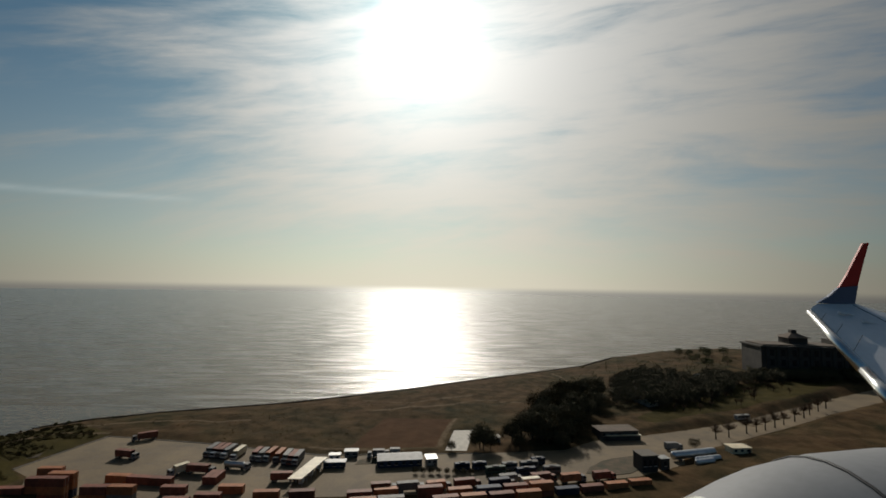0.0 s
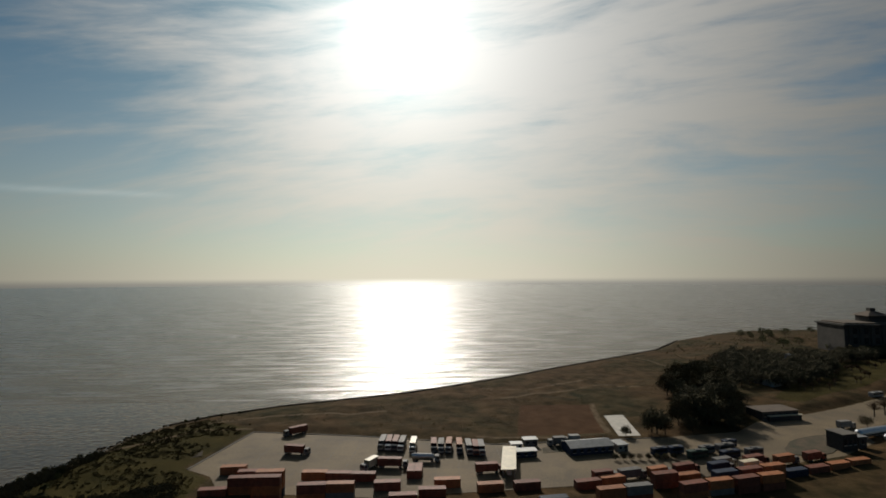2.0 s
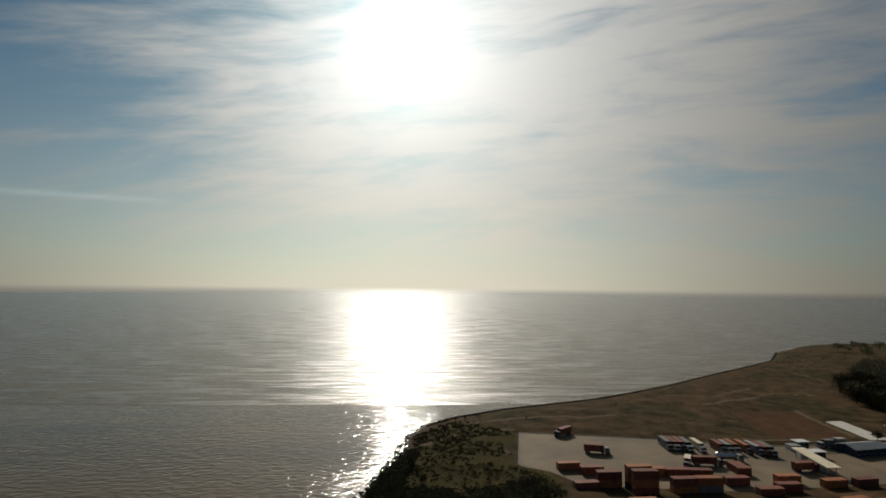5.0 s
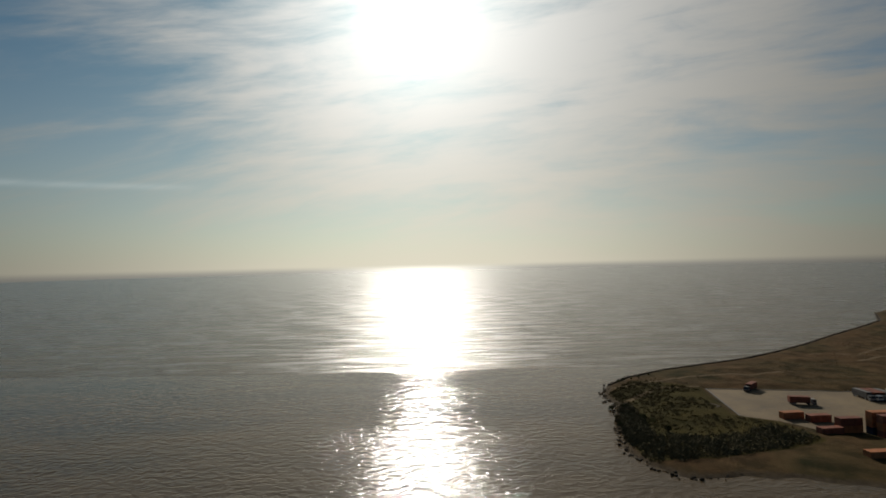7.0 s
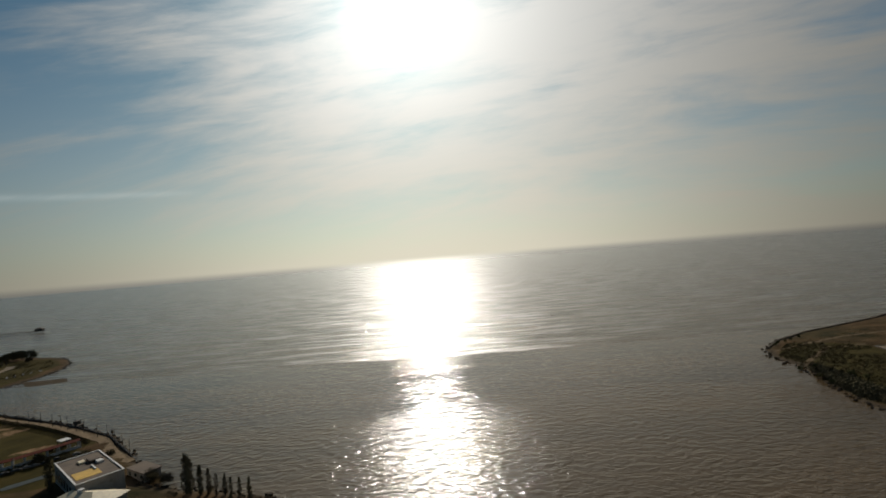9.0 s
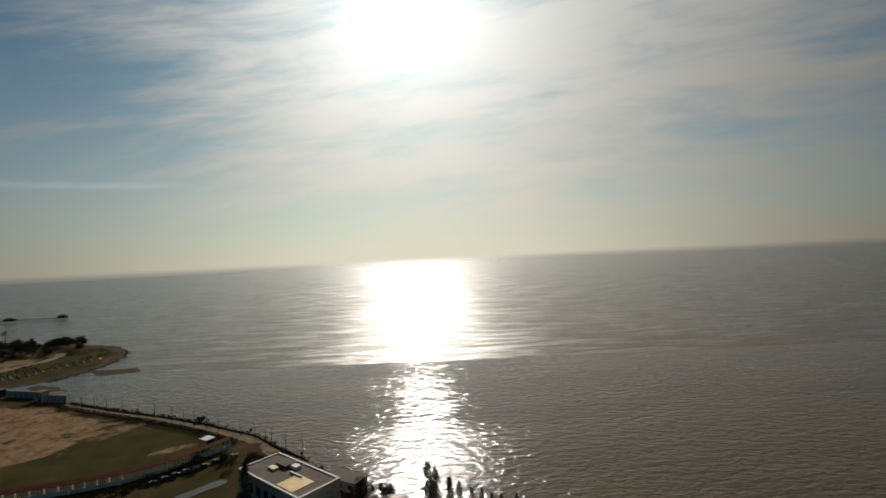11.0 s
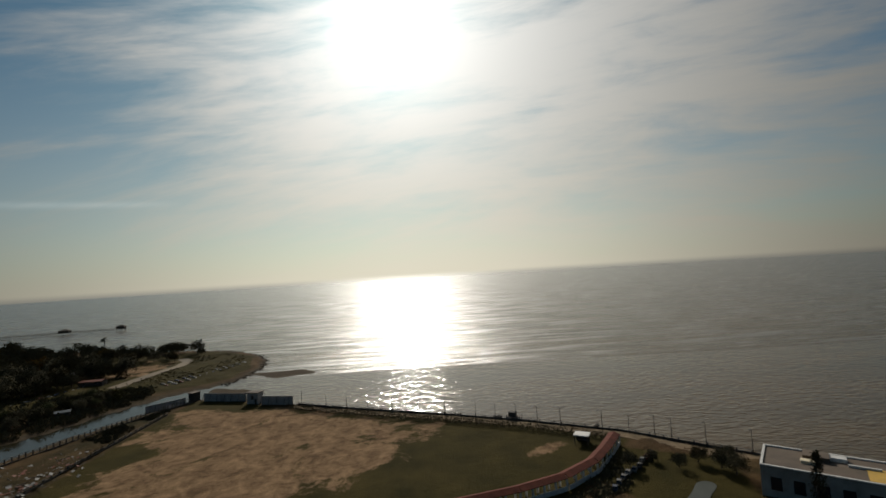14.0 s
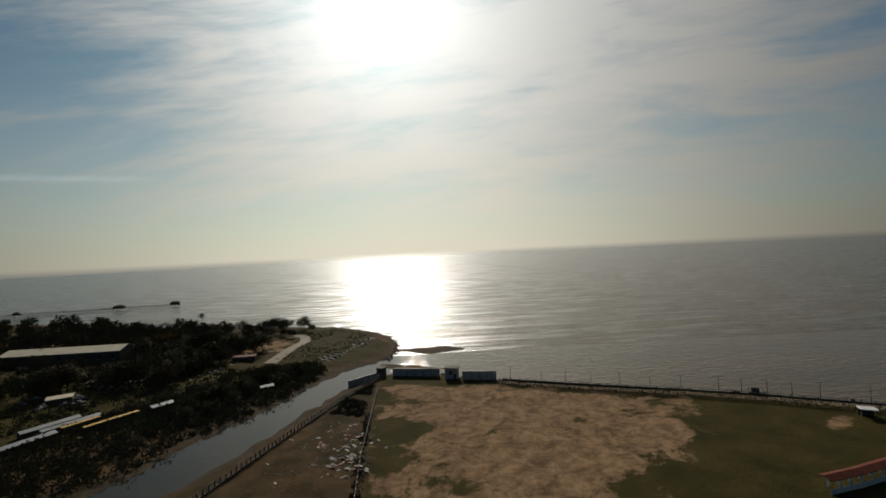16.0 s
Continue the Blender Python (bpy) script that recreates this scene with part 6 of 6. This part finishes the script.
def sea_wall():
    """Low stone revetment along the open side of the east headland."""
    e = thing("sea_wall", Matrix(), "low dark stone revetment along the open shore", "wall", kind="structure", plan=False)
    line = sited(HEAD_EAST[8:19])
    for (x0, y0), (x1, y1) in zip(line, line[1:]):
        d = Vector((x1 - x0, y1 - y0, 0))
        m = max(1, round(d.length / 9))
        turn = math.degrees(math.atan2(d.y, d.x))
        for k in range(m):
            p = Vector((x0, y0, 0)) + d * (k / m)
            L = d.length / m - 0.1
            part("block", kept(f"sea_wall_block_{round(L, 1)}", lambda: Solid().add([(0, -1.6, -1.5), (L, -1.6, -1.5), (L, 1.6, -1.5), (0, 1.6, -1.5), (0, -0.6, 0.5), (L, -0.6, 0.5), (L, 0.5, 0.5), (0, 0.5, 0.5)],
                                                                                    [(3, 2, 1, 0), (4, 5, 6, 7), (0, 1, 5, 4), (1, 2, 6, 5), (2, 3, 7, 6), (3, 0, 4, 7)]), "rock"), "rock", e, at=P(p.x, p.y, 0, turn))


sea_wall()


def shore_stones():
    rnd = random.Random(31)
    s = Solid()
    for line in (HEAD_EAST[:12], PLAYING_FIELD[1:15], PARK[1:9]):
        for (x0, y0), (x1, y1) in zip(line, line[1:]):
            m = int(math.hypot(x1 - x0, y1 - y0) / 0.8)
            for k in range(m):
                x, y = x0 + (x1 - x0) * k / m + rnd.gauss(0, 1.0), y0 + (y1 - y0) * k / m + rnd.gauss(0, 1.0)
                r = rnd.uniform(0.15, 0.55)
                s.box(x - r, y - r * .8, -0.8, x + r, y + r * .8, -0.3 + r * rnd.uniform(0.3, 1.1), r * 0.22)
    single("shore_rubble", s, "rock", "dark rubble along the water's edge", "rubble", kind="stuff")


shore_stones()


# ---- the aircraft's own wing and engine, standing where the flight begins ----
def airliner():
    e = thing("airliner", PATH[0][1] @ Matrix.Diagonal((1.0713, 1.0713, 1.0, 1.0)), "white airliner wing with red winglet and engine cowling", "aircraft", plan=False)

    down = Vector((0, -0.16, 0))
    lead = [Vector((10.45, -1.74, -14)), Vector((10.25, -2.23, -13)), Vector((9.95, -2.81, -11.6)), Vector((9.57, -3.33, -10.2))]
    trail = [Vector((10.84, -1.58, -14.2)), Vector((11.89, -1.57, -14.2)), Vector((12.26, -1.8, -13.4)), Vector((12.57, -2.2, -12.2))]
    w = Solid()
    mids = [a.lerp(b, 0.4) + Vector((0, 0.035, 0)) for a, b in zip(lead, trail)]
    rows_ = list(zip(lead, mids, trail, [t + down * 0.3 for t in trail], [m + down * 1.9 for m in mids], [l + down for l in lead]))
    w.add([p for r in rows_ for p in r], [(6 * k + i, 6 * k + (i + 1) % 6, 6 * k + 6 + (i + 1) % 6, 6 * k + 6 + i) for k in range(3) for i in range(6)] + [tuple(range(6)), tuple(range(23, 17, -1))])
    wing = part("wing", w, "wing", e)
    part("leading_edge", Solid().tube(lead[0] + down * .4, lead[2] + down * .4, 0.10, 0.13, 8).tube(lead[2] + down * .4, lead[3] + down * .4, 0.13, 0.16, 8), "alu", wing, "bare polished metal leading edge", smooth=True)
    for f in (0.22, 0.5, 0.8):
        a, b = lead[0].lerp(lead[2], f), mids[0].lerp(mids[2], f)
        part("slat_joint", Solid().tube(a + Vector((0, .012, 0)), b + Vector((0, .004, 0)), 0.006, 0.006, 4), "dark", wing)
    part("spoiler_joint", Solid().tube(trail[1].lerp(mids[1], 0.12) + Vector((0, .01, 0)), trail[2].lerp(mids[2], 0.3) + Vector((0, .01, 0)), 0.008, 0.008, 4), "dark", wing)
    for f in (0.35, 0.7):
        c = mids[0].lerp(mids[2], f).lerp(trail[0].lerp(trail[2], f), 0.45) + Vector((0, 0.02, 0))
        part("flap_bracket", Solid().tube(c, c + Vector((0.35, -0.06, 0.1)), 0.05, 0.02, 6), "wing", wing)
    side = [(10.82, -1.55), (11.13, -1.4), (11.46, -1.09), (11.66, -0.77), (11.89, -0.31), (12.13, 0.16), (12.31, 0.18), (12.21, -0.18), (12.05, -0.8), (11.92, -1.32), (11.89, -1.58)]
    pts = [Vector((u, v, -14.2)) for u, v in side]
    n = len(pts)
    back = Vector((0.01, 0, -0.08))
    fin = part("winglet", Solid().add(pts + [p + back for p in pts], [tuple(range(n)), tuple(range(2 * n - 1, n - 1, -1))] + [(i, n + i, n + (i + 1) % n, (i + 1) % n) for i in range(n)]), "tailred", e, "curved red winglet")
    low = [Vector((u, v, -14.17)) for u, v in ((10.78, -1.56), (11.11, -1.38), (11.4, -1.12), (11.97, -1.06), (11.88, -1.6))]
    part("winglet_root", Solid().add(low + [p + back * 1.3 for p in low], [tuple(range(5)), tuple(range(9, 4, -1))] + [(i, 5 + i, 5 + (i + 1) % 5, (i + 1) % 5) for i in range(5)]), "finblue", fin, "grey-blue winglet root")

    def turned(profile, name, mat, parent, label=""):
        m, s = 40, Solid()
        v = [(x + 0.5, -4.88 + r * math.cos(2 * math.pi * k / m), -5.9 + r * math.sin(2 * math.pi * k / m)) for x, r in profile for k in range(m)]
        f = [(i * m + k, i * m + (k + 1) % m, (i + 1) * m + (k + 1) % m, (i + 1) * m + k) for i in range(len(profile) - 1) for k in range(m)]
        return part(name, s.add(v, f), mat, parent, label, smooth=True)

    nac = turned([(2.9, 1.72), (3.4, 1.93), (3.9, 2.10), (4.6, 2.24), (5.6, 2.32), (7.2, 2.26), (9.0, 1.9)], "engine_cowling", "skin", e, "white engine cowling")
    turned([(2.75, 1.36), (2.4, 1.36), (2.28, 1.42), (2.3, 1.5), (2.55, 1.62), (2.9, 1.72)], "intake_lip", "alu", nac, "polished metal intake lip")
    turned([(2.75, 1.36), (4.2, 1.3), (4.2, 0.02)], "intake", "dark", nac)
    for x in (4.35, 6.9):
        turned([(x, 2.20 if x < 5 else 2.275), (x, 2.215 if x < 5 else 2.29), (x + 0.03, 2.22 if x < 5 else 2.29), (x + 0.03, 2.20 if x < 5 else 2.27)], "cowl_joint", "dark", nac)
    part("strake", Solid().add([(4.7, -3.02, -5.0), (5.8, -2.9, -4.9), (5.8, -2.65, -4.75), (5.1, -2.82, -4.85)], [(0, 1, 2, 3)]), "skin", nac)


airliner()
